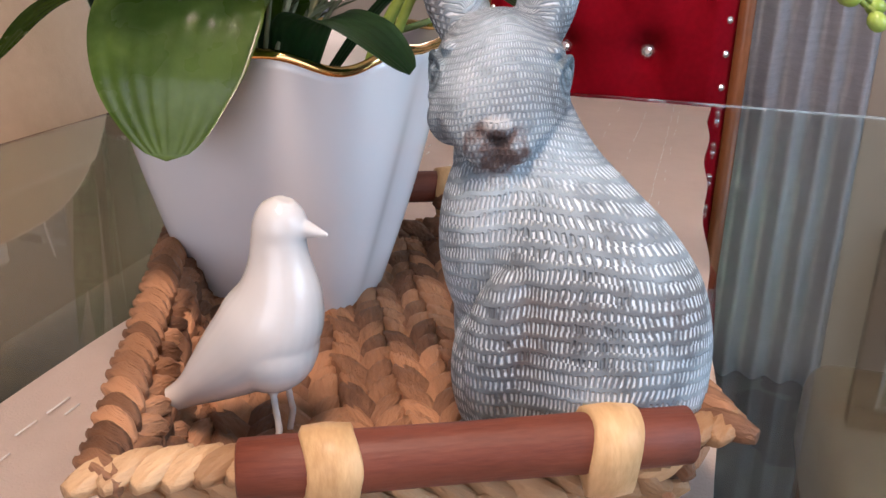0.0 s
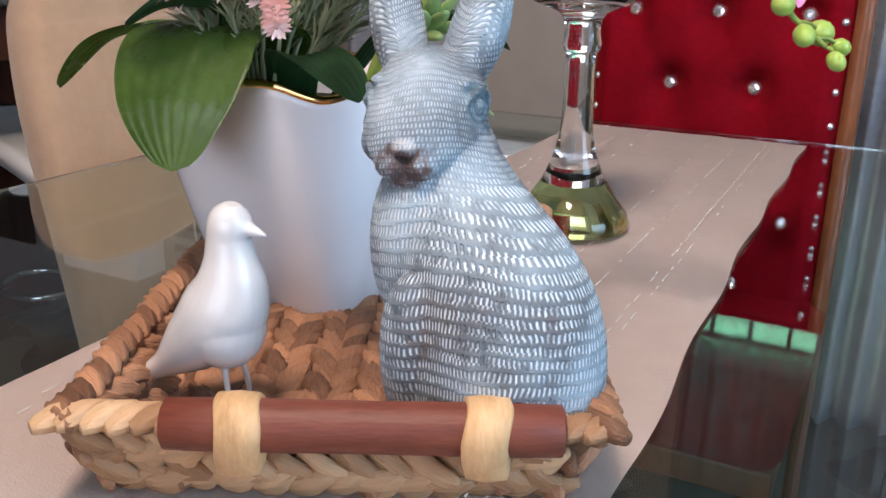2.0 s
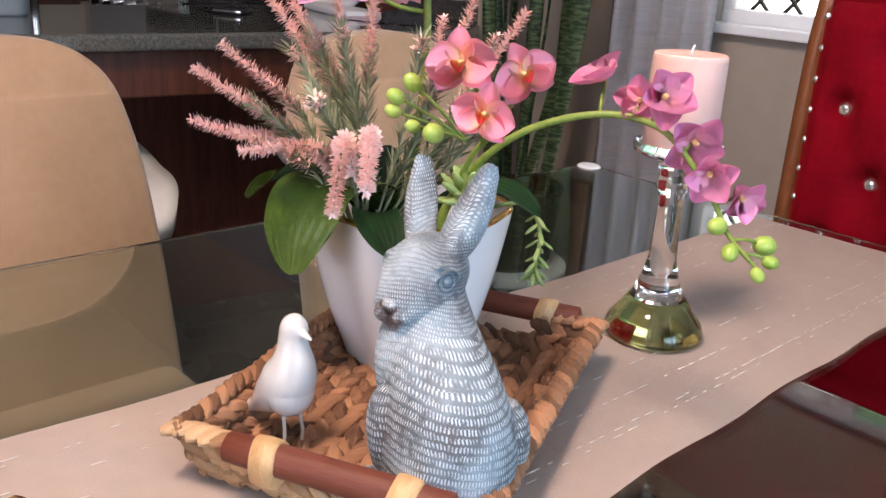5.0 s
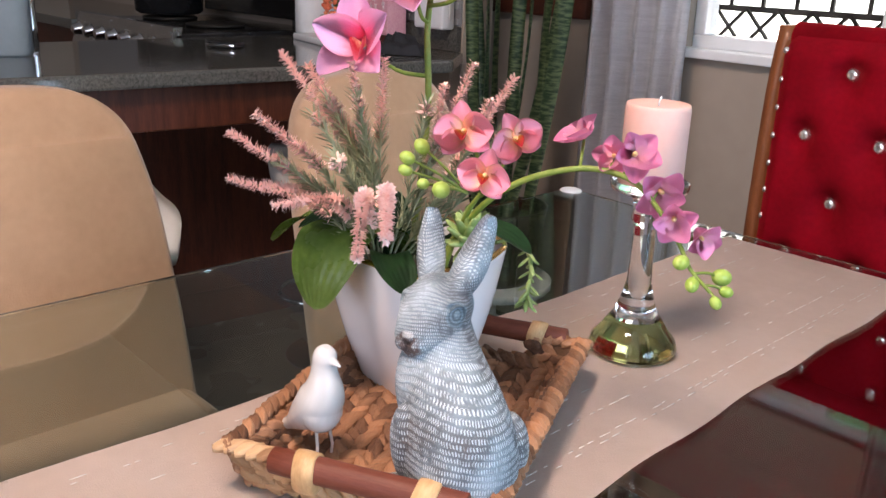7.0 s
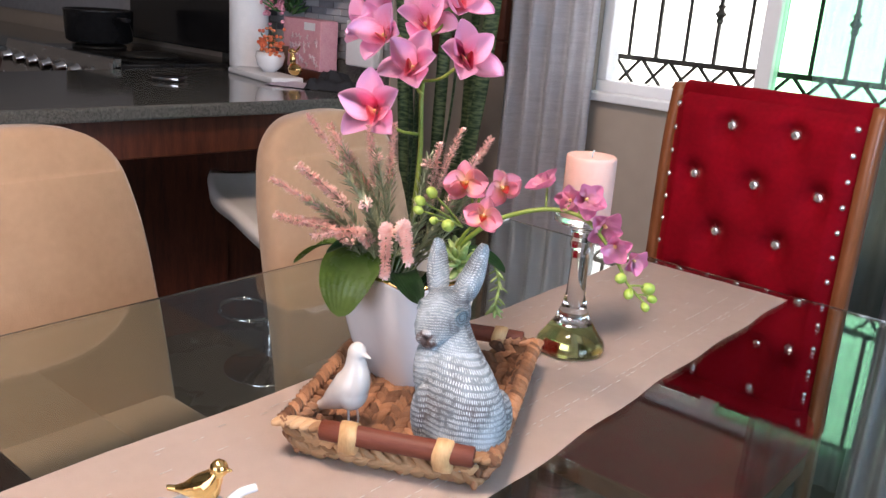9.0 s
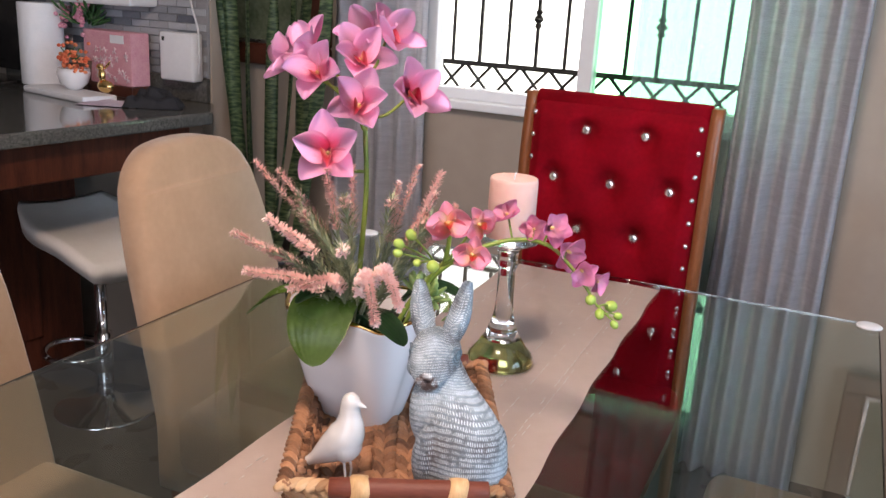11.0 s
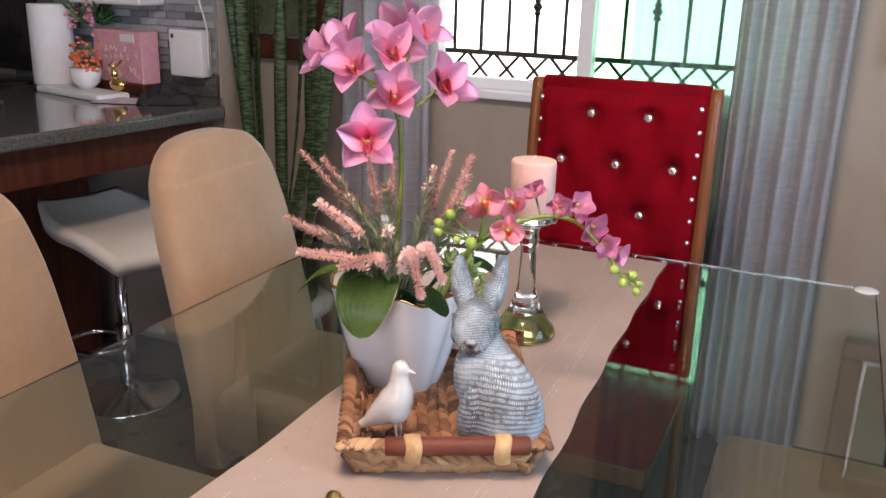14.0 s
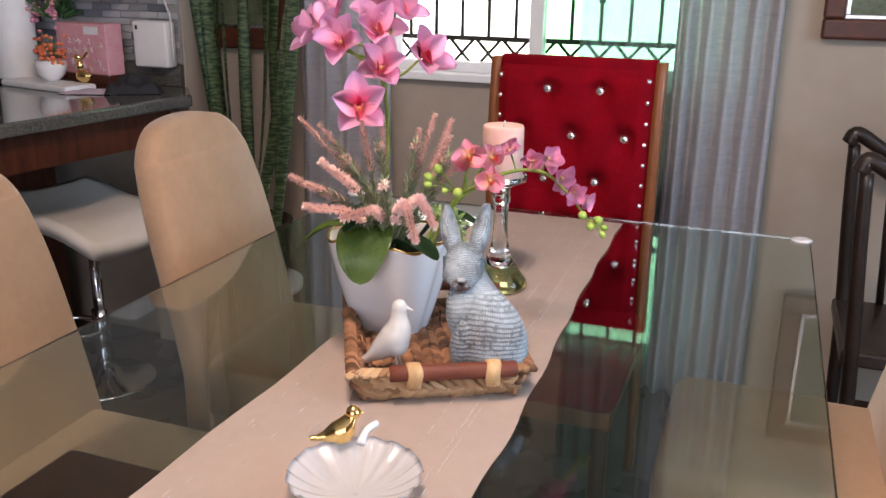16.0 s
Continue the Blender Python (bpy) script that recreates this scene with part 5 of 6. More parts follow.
bm = bmesh.new()
secs = []
for x, z, r in ((-0.036, 0.0125, 0.0030), (-0.027, 0.0125, 0.0036), (-0.018, 0.013, 0.0070), (-0.006, 0.0165, 0.0125), (0.004, 0.020, 0.0140), (0.010, 0.026, 0.0120), (0.013, 0.033, 0.0095), (0.014, 0.040, 0.0078), (0.014, 0.045, 0.0040)):
    secs.append([(x - (r * math.cos(q) * 0.35), r * math.sin(q), z + r * math.cos(q) * 0.95) for q in [2 * math.pi * k / 18 for k in range(18)]])
rings(secs, True, bm)
ball((0.0, 0, 0.0165), (0.015, 0.0125, 0.0145), bm, 18, 14)
ball((0.0135, 0, 0.0385), 0.0088, bm, 16, 12)
ball((0.0225, 0, 0.0375), (0.0045, 0.0022, 0.0020), bm, 8, 6)
fused("gold_bird_figurine", bm, GOLD, 0.0009, 6, pose(0.018, -0.083, 0.7865, 0, 0, 36), "polished gold ceramic bird figurine perched on the dish rim", "figurine")

# ---- kitchen ----
KY = 1.60
TILES = [mat("white_glass_tile", (0.36, 0.38, 0.41), (0.44, 0.46, 0.49), 0.15, scale=20), mat("grey_glass_tile", (0.19, 0.205, 0.23), (0.26, 0.275, 0.30), 0.18, scale=20), mat("slate_glass_tile", (0.095, 0.105, 0.13), (0.15, 0.16, 0.19), 0.15, scale=20), mat("pearl_glass_tile", (0.31, 0.32, 0.34), (0.38, 0.39, 0.41), 0.2, scale=20)]
GROUT = mat("pale_grout", (0.24, 0.24, 0.25), (0.30, 0.30, 0.31), 0.9, scale=40)
kwall = structure("wall_kitchen", box(WX, -1.40, KY, KY + 0.12, 0, TOP), WALL, "kitchen wall with a mosaic tile backsplash")
structure("backsplash_bed", box(WX + 0.1, -1.405, KY - 0.008, KY - 0.001, 1.0, 1.75), GROUT, "pale grout bed behind mosaic tiles")
structure("backsplash_upstand", box(-2.3, -1.405, KY - 0.022, KY - 0.001, 0.925, 0.998, 0.003), GRANITE, "granite upstand along the kitchen wall")

# peninsula
pts = [(-1.655, -1.6), (-1.262, 1.435), (-1.395, KY - 0.001), (-2.12, KY - 0.001), (-2.12, -1.6)]
bm = bmesh.new()
lo = [bm.verts.new((x, y, 0.888)) for x, y in pts]
hi = [bm.verts.new((x, y, 0.925)) for x, y in pts]
bm.faces.new(lo[::-1])
bm.faces.new(hi)
for i in range(5):
    bm.faces.new((lo[i], lo[(i + 1) % 5], hi[(i + 1) % 5], hi[i]))
bmesh.ops.bevel(bm, geom=bm.edges[:], offset=0.008, segments=3, affect="EDGES", profile=0.5)
tagged(part("worktop", bm, GRANITE, smooth=False), "polished speckled granite breakfast counter", "worktop")
bar = thing("counter_cabinet", pose(-1.36, 0.8, 0, 0, 0, -7.3), "dark mahogany panelled cabinet under the granite counter", "cabinet")
part("apron", box(-0.065, -0.035, -2.3, 0.60, 0.78, 0.887, 0.004), DARKWOOD, bar, smooth=False)
part("body", box(-0.88, -0.60, -2.3, 0.60, 0.0, 0.78, 0.003), DARKWOOD, bar, smooth=False)
for k in range(4):
    y0 = -2.1 + k * 0.66
    part("panel", box(-0.60, -0.585, y0, y0 + 0.56, 0.12, 0.70, 0.006), DARKWOOD, bar, smooth=False)
structure("wall_pier", box(-1.56, -1.40, KY - 0.05, KY - 0.002, 0.0, 0.884), WALL, "short taupe wall end below the counter")

ncab = thing("kitchen_cabinet", pose(0, 0, 0), "dark wooden kitchen base cabinet with a granite top", "cabinet")
part("body", box(-4.5, -2.93, 1.03, KY - 0.002, 0.0, 0.885, 0.003), DARKWOOD, ncab, smooth=False)
part("top", box(-4.5, -2.93, 1.0, KY - 0.002, 0.888, 0.925, 0.004), GRANITE, ncab, smooth=False)

stove = thing("gas_stove", pose(0, 0, 0), "black gas stove with steel knobs and a raised glass lid", "stove")
part("body", box(-2.92, -2.13, 1.03, KY - 0.004, 0.02, 0.935, 0.006), BLACKGLOSS, stove, smooth=False)
bm = rings([[(x, 0.99, 0.83), (x, 1.03, 0.83), (x, 1.06, 0.955), (x, 1.03, 0.955)] for x in (-2.92, -2.13)])
part("control_panel", bm, STEEL, stove, smooth=False)
for k in range(7):
    x = -2.85 + 0.105 * k
    bm = lathe([(0.026, 0.0), (0.026, 0.004), (0.020, 0.008), (0.018, 0.030), (0.014, 0.033)], 20)
    bmesh.ops.transform(bm, matrix=Matrix.Translation((x, 1.006, 0.898)) @ pose(0, 0, 0, 100, 0, 0), verts=bm.verts)
    part("knob", bm, CHROME, stove, "chrome control knob")
part("glass_lid", box(-2.92, -2.14, KY - 0.05, KY - 0.035, 0.96, 1.42, 0.004), BLACKGLOSS, stove, "raised black glass lid", smooth=False)
for x in (-2.72, -2.36):
    part("burner_grate", lathe([(0.10, 0.0), (0.105, 0.006), (0.095, 0.012), (0.04, 0.012), (0.03, 0.02), (0.002, 0.02)], 20, x, 1.30, bm=None), IRON, stove).location.z = 0.936
pot = thing("cooking_pot", pose(-2.72, 1.30, 0.957), "dark metal cooking pot on the stove", "pot")
part("body", lathe([(0.11, 0.0), (0.125, 0.01), (0.13, 0.12), (0.134, 0.125), (0.128, 0.127), (0.12, 0.02), (0.01, 0.012)], 28), BLACKGLOSS, pot)
part("handle", box(0.12, 0.22, -0.012, 0.012, 0.09, 0.106, 0.004), BLACKGLOSS, pot)

roll = thing("paper_towel_roll", pose(-1.985, 1.47, 0.925), "white paper towel roll on a dark stand", "paper towel")
part("base", lathe([(0.078, 0.0), (0.08, 0.004), (0.078, 0.012), (0.02, 0.014)], 28), BLACKGLOSS, roll)
part("sheet_roll", lathe([(0.066, 0.014), (0.068, 0.018), (0.068, 0.268), (0.066, 0.272), (0.02, 0.272)], 36), PAPER, roll)
GIFT = mat("pink_printed_card", (0.62, 0.27, 0.33), (0.74, 0.42, 0.46), 0.6, scale=34, fine=0.6)
LACE = mat("pale_pink_print", (0.66, 0.52, 0.54), (0.76, 0.62, 0.64), 0.6, scale=90)
bag = thing("pink_gift_box", pose(-1.725, 1.53, 0.925, 0, 0, -8), "pink cardboard gift box with a pale floral print", "box")
part("box_body", box(-0.118, 0.118, -0.035, 0.035, 0.035, 0.20, 0.004), GIFT, bag, smooth=False)
part("box_foot", box(-0.118, 0.122, -0.04, 0.035, 0.0, 0.035, 0.003), DARKWOOD, bag, "brown shelf edge", smooth=False)
bm = bmesh.new()
g = random.Random(8)
for k in range(26):
    cx, cz = g.uniform(-0.065, 0.10), g.uniform(0.05, 0.145)
    for q in range(5):
        a = q * 1.256 + g.random()
        tube([(cx, -0.0362, cz), (cx + 0.011 * math.cos(a), -0.0366, cz + 0.011 * math.sin(a))], 0.0016, 4, bm=bm)
tagged(part("floral_print", bm, LACE, bag), kind="stuff")
part("label_strip", box(0.02, 0.085, -0.0375, -0.0355, 0.165, 0.190, 0.0), WHITE_PLASTIC, bag, "grey and white printed strip", smooth=False)

FERN = mat("fern_green", (0.03, 0.10, 0.03), (0.07, 0.20, 0.06), 0.6, scale=70, rand=0.5)
PINKB = mat("pink_blossom", (0.62, 0.22, 0.32), (0.80, 0.42, 0.50), 0.7, scale=90, rand=0.5)
ORANGE = mat("orange_blossom", (0.70, 0.12, 0.05), (0.86, 0.30, 0.14), 0.6, scale=90, rand=0.5)
TERRA = mat("brown_pot", (0.10, 0.05, 0.03), (0.18, 0.09, 0.055), 0.6, scale=30)


def posy(name, m, label, pot_bm, pot_mat, green, bloom, spread, height, n_leaf, n_bloom, bloom_r, spikes, seed):
    g = random.Random(seed)
    o = thing(name, m, label, "flowers")
    part("pot", pot_bm, pot_mat, o)
    bm = bmesh.new()
    for k in range(n_leaf):
        a, t = g.uniform(0, 6.283), g.uniform(0.1, 1.35)
        d = Vector((math.cos(a) * math.sin(t), math.sin(a) * math.sin(t), math.cos(t)))
        p = Vector((0, 0, height)) + d * spread * g.uniform(0.3, 1.0)
        ball(p, (spread * 0.05, spread * 0.03, spread * 0.20), bm, 6, 4, aim(d + Vector((g.uniform(-.5, .5), g.uniform(-.5, .5), 0))))
    tagged(part("foliage", bm, green, o), kind="stuff")
    for c in spikes:
        bm = bmesh.new()
        for k in range(n_bloom):
            q = Vector(c) + Vector((g.gauss(0, 0.35), g.gauss(0, 0.35), g.gauss(0, 1.0))) * bloom_r * 2.2
            ball(q, (bloom_r * g.uniform(0.5, 0.9), bloom_r * 0.7, bloom_r * g.uniform(0.4, 0.7)), bm, 6, 5)
        tagged(part("bloom", bm, bloom, o), kind="stuff")
    return o


posy("pink_flower_pot", pose(-1.845, 1.535, 0.925), "artificial pink blossoms with green fern in a brown pot", lathe([(0.035, 0), (0.045, 0.08), (0.048, 0.10), (0.04, 0.10)], 20), TERRA, FERN, PINKB, 0.12, 0.20, 90, 26, 0.011, [(0.02, -0.05, 0.25), (-0.06, -0.04, 0.24), (0.03, -0.05, 0.29)], 31)
posy("flower_cup", pose(-1.775, 1.40, 0.9455), "orange flowers in a white china cup", lathe([(0.02, 0), (0.042, 0.02), (0.05, 0.05), (0.046, 0.066), (0.042, 0.064)], 24), CERAMIC, FERN, ORANGE, 0.05, 0.085, 24, 14, 0.010, [(-0.035, -0.01, 0.09), (0.03, -0.02, 0.09), (0.0, -0.03, 0.082), (0.05, 0.0, 0.095), (-0.01, 0.01, 0.105)], 32)
st = thing("serving_tray", pose(-1.755, 1.37, 0.925, 0, 0, -12), "long white serving tray on the granite counter", "tray")
part("plate", box(-0.19, 0.15, -0.055, 0.06, 0.0, 0.020, 0.006), WHITE_PLASTIC, st, smooth=False)
bm = bmesh.new()
ball((0, 0, 0.02), (0.030, 0.018, 0.020), bm)
ball((-0.012, 0, 0.052), (0.012, 0.010, 0.022), bm)
ball((-0.018, 0, 0.078), (0.014, 0.010, 0.010), bm)
ball((0.012, 0, 0.085), (0.005, 0.004, 0.020), bm, 10, 8, pose(0, 0, 0, 0, 45, 0))
fused("gold_animal_figurine", bm, GOLD, 0.002, 4, pose(-1.645, 1.40, 0.9465), "small polished gold animal figurine on the serving tray", "figurine")
LILAC = mat("lilac_cloth", (0.44, 0.36, 0.44), (0.56, 0.48, 0.55), 0.85, scale=40, bump=0.3)
BLACKC = mat("black_fabric", (0.010, 0.010, 0.012), (0.025, 0.025, 0.03), 0.8, scale=40, bump=0.3)


def crumpled(name, c, sx, sy, h, material, label, cat, seed):
    bm = bmesh.new()
    n, rows = 22, []
    for j in range(n + 1):
        row = []
        for i in range(n + 1):
            u, v = 2 * i / n - 1, 2 * j / n - 1
            e = max(0.0, 1 - max(abs(u), abs(v)) ** 4)
            z = 0.002 + h * e * (0.45 + 0.9 * abs(noise.noise(Vector((u * 1.7 + seed, v * 1.7, 0)))) + 0.25 * noise.noise(Vector((u * 5, v * 5, seed))))
            row.append(bm.verts.new((u * sx * (1 + 0.12 * noise.noise(Vector((v * 2, seed, 1)))), v * sy * (1 + 0.15 * noise.noise(Vector((u * 2, seed, 2)))), max(0.002, z))))
        rows.append(row)
    for a, b in zip(rows, rows[1:]):
        for i in range(n):
            bm.faces.new((a[i], a[i + 1], b[i + 1], b[i]))
    ob = tagged(part(name, bm, material), label, cat)
    ob.matrix_basis = pose(*c)
    return ob


crumpled("folded_cloth", (-1.565, 1.345, 0.925, 0, 0, 20), 0.085, 0.06, 0.010, LILAC, "pale lilac cloth lying on the granite counter", "cloth", 3)
crumpled("black_pouch", (-1.44, 1.385, 0.925, 0, 0, 30), 0.085, 0.040, 0.055, BLACKC, "crumpled black fabric pouch on the counter", "pouch", 6)
wb = thing("wall_box", pose(-1.478, KY - 0.024, 1.065), "white plastic box fixed on the mosaic tiles", "box")
part("cover", box(-0.066, 0.066, -0.05, 0.0, -0.075, 0.072, 0.008, 3), WHITE_PLASTIC, wb)
part("button", box(-0.052, -0.044, -0.054, -0.049, 0.045, 0.058, 0.002), BLACKGLOSS, wb)
part("cord", tube(curve_pts([(0.06, -0.02, 0.3), (0.045, -0.03, 0.18), (0.072, -0.03, 0.08), (0.074, -0.03, -0.05)], 20), 0.003, 6), WHITE_PLASTIC, wb, "white plastic cord")
hood = thing("wall_shelf_unit", pose(0, 0, 0), "pale grey appliance mounted on the tiled wall", "appliance")
part("housing", box(-1.90, -1.60, KY - 0.13, KY - 0.010, 1.205, 1.42, 0.008), WHITE_PLASTIC, hood, smooth=False)
MILKJUG = mat("translucent_plastic", (0.34, 0.43, 0.48), (0.42, 0.50, 0.55), 0.35, scale=14, transmission=0.45)
TEAL = mat("teal_cap", (0.05, 0.32, 0.34), (0.08, 0.40, 0.42), 0.4, scale=30)
jug = thing("water_bottle", pose(-1.83, 0.437, 0.925, 0, 0, 62), "translucent plastic bottle with a teal cap on the counter", "bottle")
secs = []
for r, z in ((0.052, 0.0), (0.058, 0.006), (0.059, 0.10), (0.059, 0.18), (0.054, 0.205), (0.036, 0.236), (0.024, 0.25)):
    secs.append([(r * 1.08 * math.copysign(abs(math.cos(q)) ** 0.6, math.cos(q)), r * 0.75 * math.copysign(abs(math.sin(q)) ** 0.6, math.sin(q)), z) for q in [2 * math.pi * k / 28 for k in range(28)]])
part("bottle_body", rings(secs), MILKJUG, jug)
part("cap", lathe([(0.025, 0.245), (0.026, 0.25), (0.026, 0.275), (0.022, 0.28)], 24), TEAL, jug, "teal screw cap")
tap = thing("kitchen_tap", pose(-2.12, 0.60, 0.925), "tall chrome kitchen tap", "tap")
part("spout", tube(curve_pts([(0, 0, 0), (0, 0, 0.28), (-0.03, 0.02, 0.36), (-0.12, 0.05, 0.36), (-0.15, 0.06, 0.28)], 28), 0.012, 12), CHROME, tap)
ph = thing("small_black_device", pose(-1.78, 1.02, 0.925, 0, 0, 30), "small black and silver device lying on the counter", "device")
part("case", box(-0.045, 0.045, -0.03, 0.03, 0.0, 0.018, 0.004), BLACKGLOSS, ph)
part("trim_bar", box(-0.043, 0.043, -0.032, -0.028, 0.006, 0.013, 0.001), CHROME, ph)

# bar stools


def bar_stool(m, label):
    s = thing("bar_stool", m, label, "bar stool", "bar stools at the counter")
    bm = bmesh.new()
    n, k, top, bot = 26, 12, [], []
    for j in range(n + 1):
        v = 2 * j / n - 1
        rt, rb = [], []
        for i in range(k + 1):
            u = 2 * i / k - 1
            z = 0.56 + (0.045 * v * v if v < 0 else -0.058 * v * v * v) + 0.012 * u * u
            w = 0.17 * (1 - 0.25 * abs(v) ** 4)
            rt.append(bm.verts.new((u * w, v * 0.205, z + 0.026)))
            rb.append(bm.verts.new((u * w * 0.97, v * 0.197, z - 0.024)))
        top.append(rt)
        bot.append(rb)
    for j in range(n):
        for i in range(k):
            bm.faces.new((top[j][i], top[j][i + 1], top[j + 1][i + 1], top[j + 1][i]))
            bm.faces.new((bot[j][i], bot[j + 1][i], bot[j + 1][i + 1], bot[j][i + 1]))
    for j in range(n):
        for i in (0, k):
            bm.faces.new((top[j][i], top[j + 1][i], bot[j + 1][i], bot[j][i]))
    for i in range(k):
        for j in (0, n):
            bm.faces.new((top[j][i], top[j][i + 1], bot[j][i + 1], bot[j][i]))
    part("seat", bm, STOOL, s, "cream curved shell seat")
    part("pole", lathe([(0.026, 0.03), (0.026, 0.26), (0.018, 0.262), (0.018, 0.50), (0.05, 0.51), (0.05, 0.53)], 24), CHROME, s)
    part("base_plate", lathe([(0.155, 0.0), (0.158, 0.004), (0.15, 0.010), (0.06, 0.025), (0.03, 0.05), (0.026, 0.055)], 44), CHROME, s, "round chrome base")
    part("foot_ring", tube([(0.085 + 0.085 * math.cos(q), 0.105 * math.sin(q), 0.22) for q in [2 * math.pi * i / 32 for i in range(33)]], 0.008, 10), CHROME, s)
    return s


stool = bar_stool(pose(-1.50, 1.20, 0, 0, 0, -105), "cream shell bar stool on a chrome pole under the counter")
copy_thing(stool, pose(-1.50, 0.50, 0, 0, 0, -98))

# ---- snake plant ----
SNAKE = bpy.data.materials.new("banded_snake_leaf")
SNAKE.use_nodes = True
nt2 = SNAKE.node_tree
pb = nt2.nodes["Principled BSDF"]
co2 = nt2.nodes.new("ShaderNodeTexCoord")
nz2 = nt2.nodes.new("ShaderNodeTexNoise")
nz2.inputs["Scale"].default_value, nz2.inputs["Detail"].default_value = 34, 5
mp2 = nt2.nodes.new("ShaderNodeMapping")
mp2.inputs["Scale"].default_value = (1.0, 1.0, 4.2)
nt2.links.new(co2.outputs["Object"], mp2.inputs[0])
nt2.links.new(mp2.outputs[0], nz2.inputs["Vector"])
rp2 = nt2.nodes.new("ShaderNodeValToRGB")
rp2.color_ramp.elements[0].position, rp2.color_ramp.elements[1].position = 0.42, 0.60
rp2.color_ramp.elements[0].color, rp2.color_ramp.elements[1].color = (0.026, 0.062, 0.026, 1), (0.15, 0.21, 0.095, 1)
nt2.links.new(nz2.outputs["Fac"], rp2.inputs[0])
nt2.links.new(rp2.outputs[0], pb.inputs["Base Color"])
pb.inputs["Roughness"].default_value = 0.42
plant = thing("snake_plant", pose(-1.13, 1.50, 0), "tall banded snake plant in a dark pot on a white stand", "plant")
part("pot", lathe([(0.11, 0.30), (0.125, 0.32), (0.145, 0.50), (0.15, 0.52), (0.14, 0.52), (0.13, 0.49), (0.01, 0.48)], 32), BLACKWOOD, plant)
part("stand_top", lathe([(0.17, 0.275), (0.175, 0.28), (0.175, 0.297), (0.17, 0.30)], 32), WHITE_PVC, plant, "round white stand")
for k in range(4):
    a = math.pi / 4 + k * math.pi / 2
    part("stand_leg", tube([(0.11 * math.cos(a), 0.11 * math.sin(a), 0.276), (0.17 * math.cos(a), 0.17 * math.sin(a), 0.0)], 0.014, 10, 0.011), WHITE_PVC, plant)
for k in range(4):
    a, b = math.pi / 4 + k * math.pi / 2, math.pi / 4 + (k + 1) * math.pi / 2
    part("stretcher", tube([(0.145 * math.cos(a), 0.145 * math.sin(a), 0.12), (0.145 * math.cos(b), 0.145 * math.sin(b), 0.12)], 0.008, 8), WHITE_PVC, plant)
g = random.Random(5)
for k in range(9):
    a = k * 2.4 + g.uniform(-0.3, 0.3)
    r0 = g.uniform(0.02, 0.125)
    lean = g.uniform(0.02, 0.16)
    h = g.uniform(0.55, 1.15) if k > 9 else g.uniform(0.85, 1.15)
    base = Vector((r0 * math.cos(a), r0 * math.sin(a), 0.47))
    tip = base + Vector((lean * math.cos(a), lean * math.sin(a), h))
    P = curve_pts([base, base.lerp(tip, 0.5) + Vector((g.uniform(-0.02, 0.02), g.uniform(-0.02, 0.02), 0)), tip], 20)
    ta = g.uniform(0, 6.283)
    bm, rows = bmesh.new(), []
    for i, p in enumerate(P):
        t = i / (len(P) - 1)
        w = 0.020 * (0.55 + 0.45 * math.sin(math.pi * min(1, 0.2 + t * 0.62))) * (1 if t < 0.8 else max(0.03, 1 - ((t - 0.8) / 0.2) ** 1.4))
        an = ta + 0.9 * t
        s, o = Vector((math.cos(an), math.sin(an), 0)), Vector((-math.sin(an), math.cos(an), 0))
        rows.append([bm.verts.new(p + s * u * w + o * 0.35 * w * u * u) for u in (-1, -0.5, 0, 0.5, 1)])
    for x, y in zip(rows, rows[1:]):
        for i in range(4):
            bm.faces.new((x[i], x[i + 1], y[i + 1], y[i]))
    bmesh.ops.solidify(bm, geom=bm.faces[:], thickness=0.003)
    part("leaf", bm, SNAKE, plant)

# ---- pictures and the dark wooden chair ----
ART = mat("dim_landscape_print", (0.03, 0.05, 0.02), (0.16, 0.18, 0.12), 0.5, scale=9, detail=8)


def picture(name, x0, x1, z0, z1, w, label, y=NY - 0.002):
    o = thing(name, pose((x0 + x1) / 2, y, z0), label, "picture")
    hw, h = (x1 - x0) / 2, z1 - z0
    for a, b, c, d in ((-hw, hw, 0, w), (-hw, hw, h - w, h), (-hw, -hw + w, w, h - w), (hw - w, hw, w, h - w)):
        part("frame_side", box(a, b, -0.035, 0.0, c, d, 0.008, 3), DARKWOOD, o, smooth=False)
    for a, b, c, d in ((-hw + w, hw - w, w, w + 0.012), (-hw + w, -hw + w + 0.012, w + 0.012, h - w), (hw - w - 0.012, hw - w, w + 0.012, h - w), (-hw + w + 0.012, hw - w - 0.012, h - w - 0.012, h - w)):
        part("slip", box(a, b, -0.026, -0.004, c, d, 0.002), STEEL, o, "thin silver inner slip", smooth=False)
    part("print", box(-hw + w, hw - w, -0.012, -0.004, w, h - w), ART, o, smooth=False)
    return o


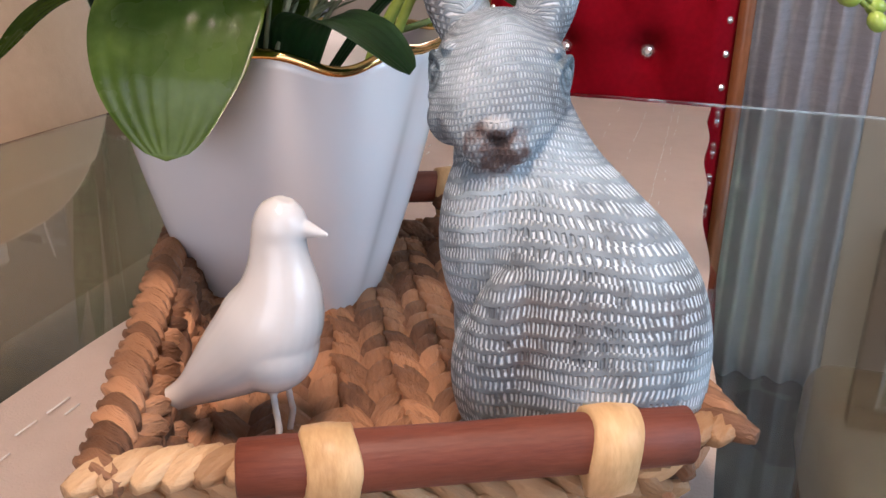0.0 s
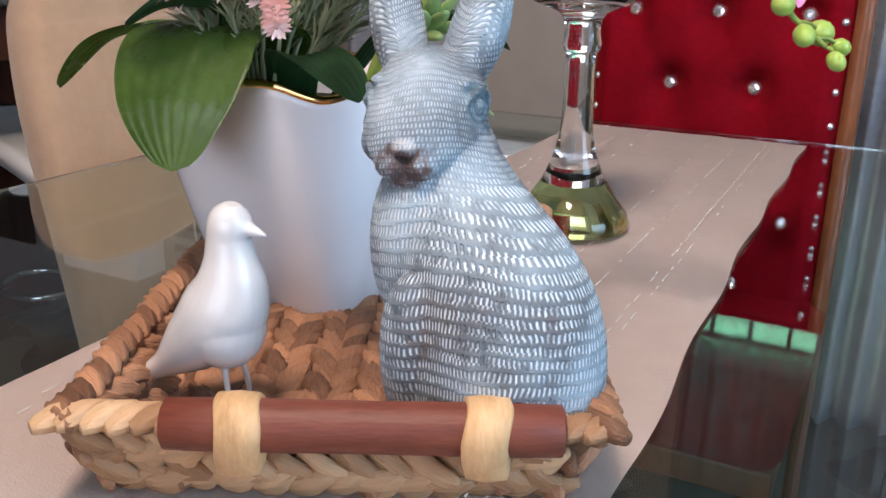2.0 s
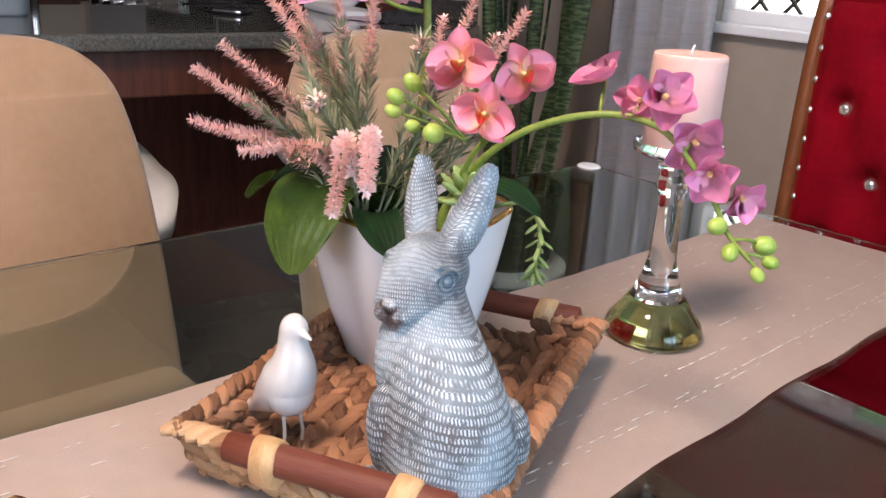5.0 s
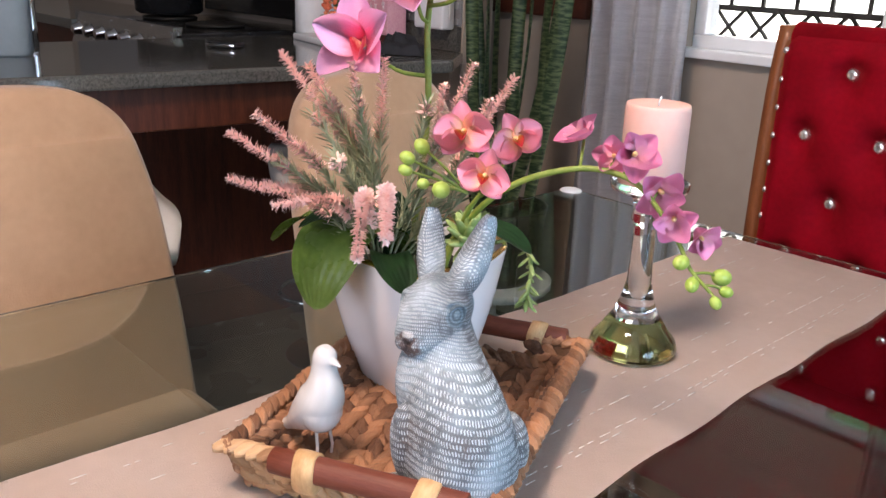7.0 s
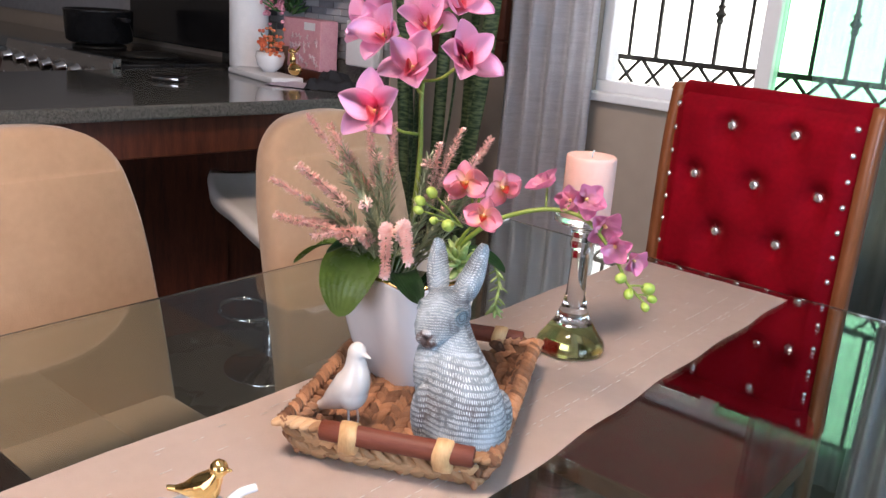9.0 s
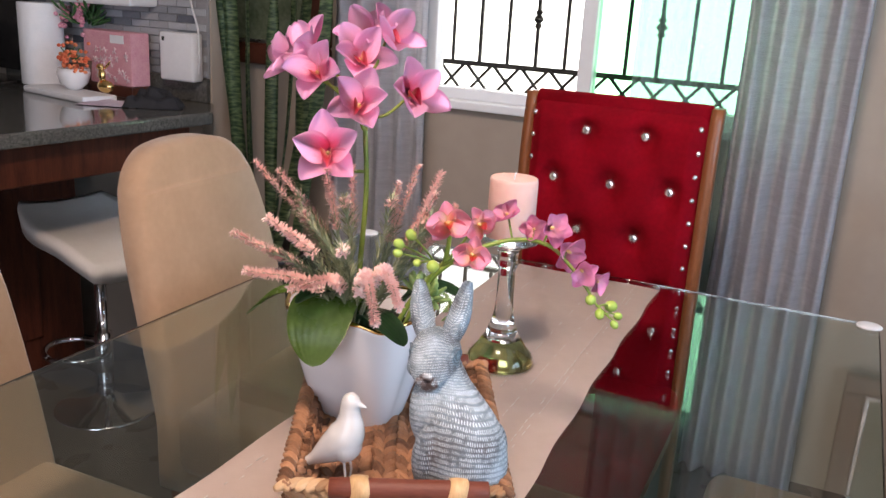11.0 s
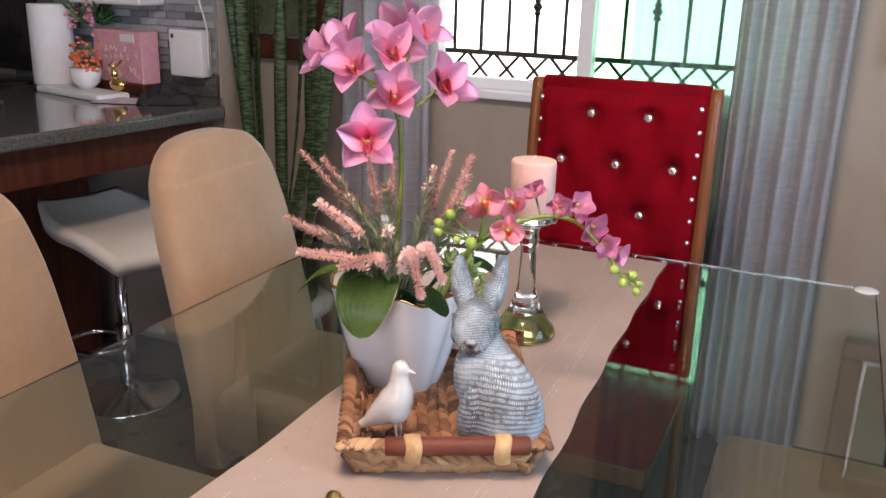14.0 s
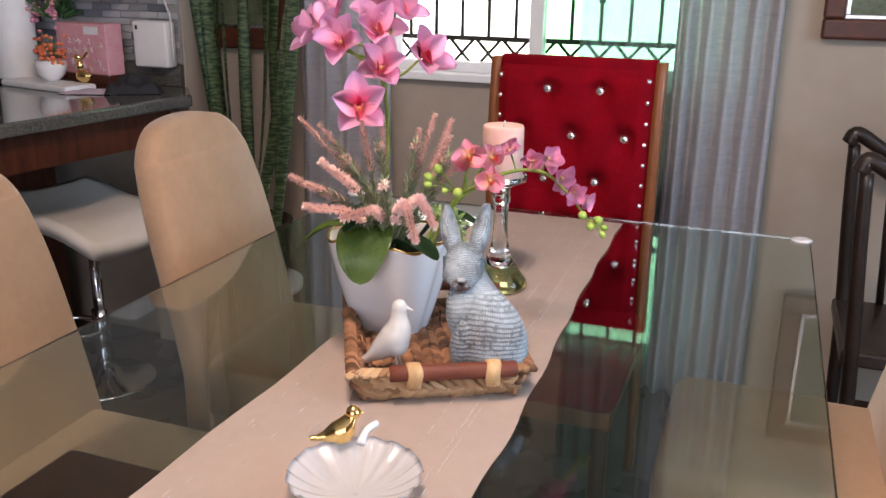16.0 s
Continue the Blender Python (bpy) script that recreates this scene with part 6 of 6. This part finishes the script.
picture("framed_picture", 0.54, 1.14, 1.137, 1.62, 0.055, "dark wooden picture frame with a silver slip on the wall")
picture("framed_picture", -1.72, -1.12, 1.035, 1.75, 0.07, "broad mahogany picture frame behind the snake plant")
dk = thing("wooden_armchair", pose(0, 0, 0), "dark ebony wooden armchair with scrolled arms", "chair")
for y in (1.30, 1.68):
    part("front_post", tube(curve_pts([(0.700, y, 0.0), (0.690, y, 0.35), (0.665, y, 0.70), (0.655, y, 0.875)], 16), 0.020, 10, 0.016), BLACKWOOD, dk)
    part("back_post", tube(curve_pts([(1.14, y, 0.0), (1.13, y, 0.5), (1.20, y, 1.15)], 16), 0.020, 10, 0.016), BLACKWOOD, dk)
    part("arm", tube(curve_pts([(0.640, y, 0.878), (0.66, y, 0.905), (0.74, y, 0.86), (0.90, y, 0.80), (1.15, y, 0.82)], 24), 0.021, 12, 0.016), BLACKWOOD, dk)
    part("brace", tube([(0.69, y, 0.30), (1.13, y, 0.30)], 0.014, 8), BLACKWOOD, dk)
    part("spindle", tube([(0.78, y, 0.42), (0.755, y, 0.84)], 0.010, 8), BLACKWOOD, dk)
part("seat", box(0.66, 1.15, 1.29, 1.69, 0.40, 0.44, 0.008), BLACKWOOD, dk, smooth=False)
part("back_rail", box(1.165, 1.195, 1.30, 1.68, 0.95, 1.10, 0.008), BLACKWOOD, dk, smooth=False)

# ceiling lamp over the table, an unseen fixture added to go with the warm fill
lampf = thing("ceiling_lamp", pose(0.15, -0.45, TOP), "round white ceiling lamp added unseen over the dining table", "lamp")
part("canopy", lathe([(0.10, -0.001), (0.24, -0.02), (0.25, -0.05), (0.23, -0.06), (0.23, -0.03), (0.05, -0.02)], 40), WHITE_PVC, lampf)

# ---- mosaic tiles, piece by piece ----
tile_me = []
for k in range(4):
    bm = box(-0.0365, 0.0365, -0.004, 0.0, -0.0105, 0.0105, 0.0012, 1)
    me = bpy.data.meshes.new("tile")
    bm.to_mesh(me)
    bm.free()
    me.materials.append(TILES[k])
    tile_me.append(me)
g = random.Random(17)
for j in range(15):
    for i in range(20):
        x = -1.447 - i * 0.0755 - (0.038 if j % 2 else 0.0)
        o = new("tile", tile_me[g.choice((0, 0, 0, 1, 1, 2, 3, 3))])
        o.parent = kwall
        o.matrix_basis = pose(x, KY - 0.009 - g.uniform(0, 0.0008), 1.013 + j * 0.0233)
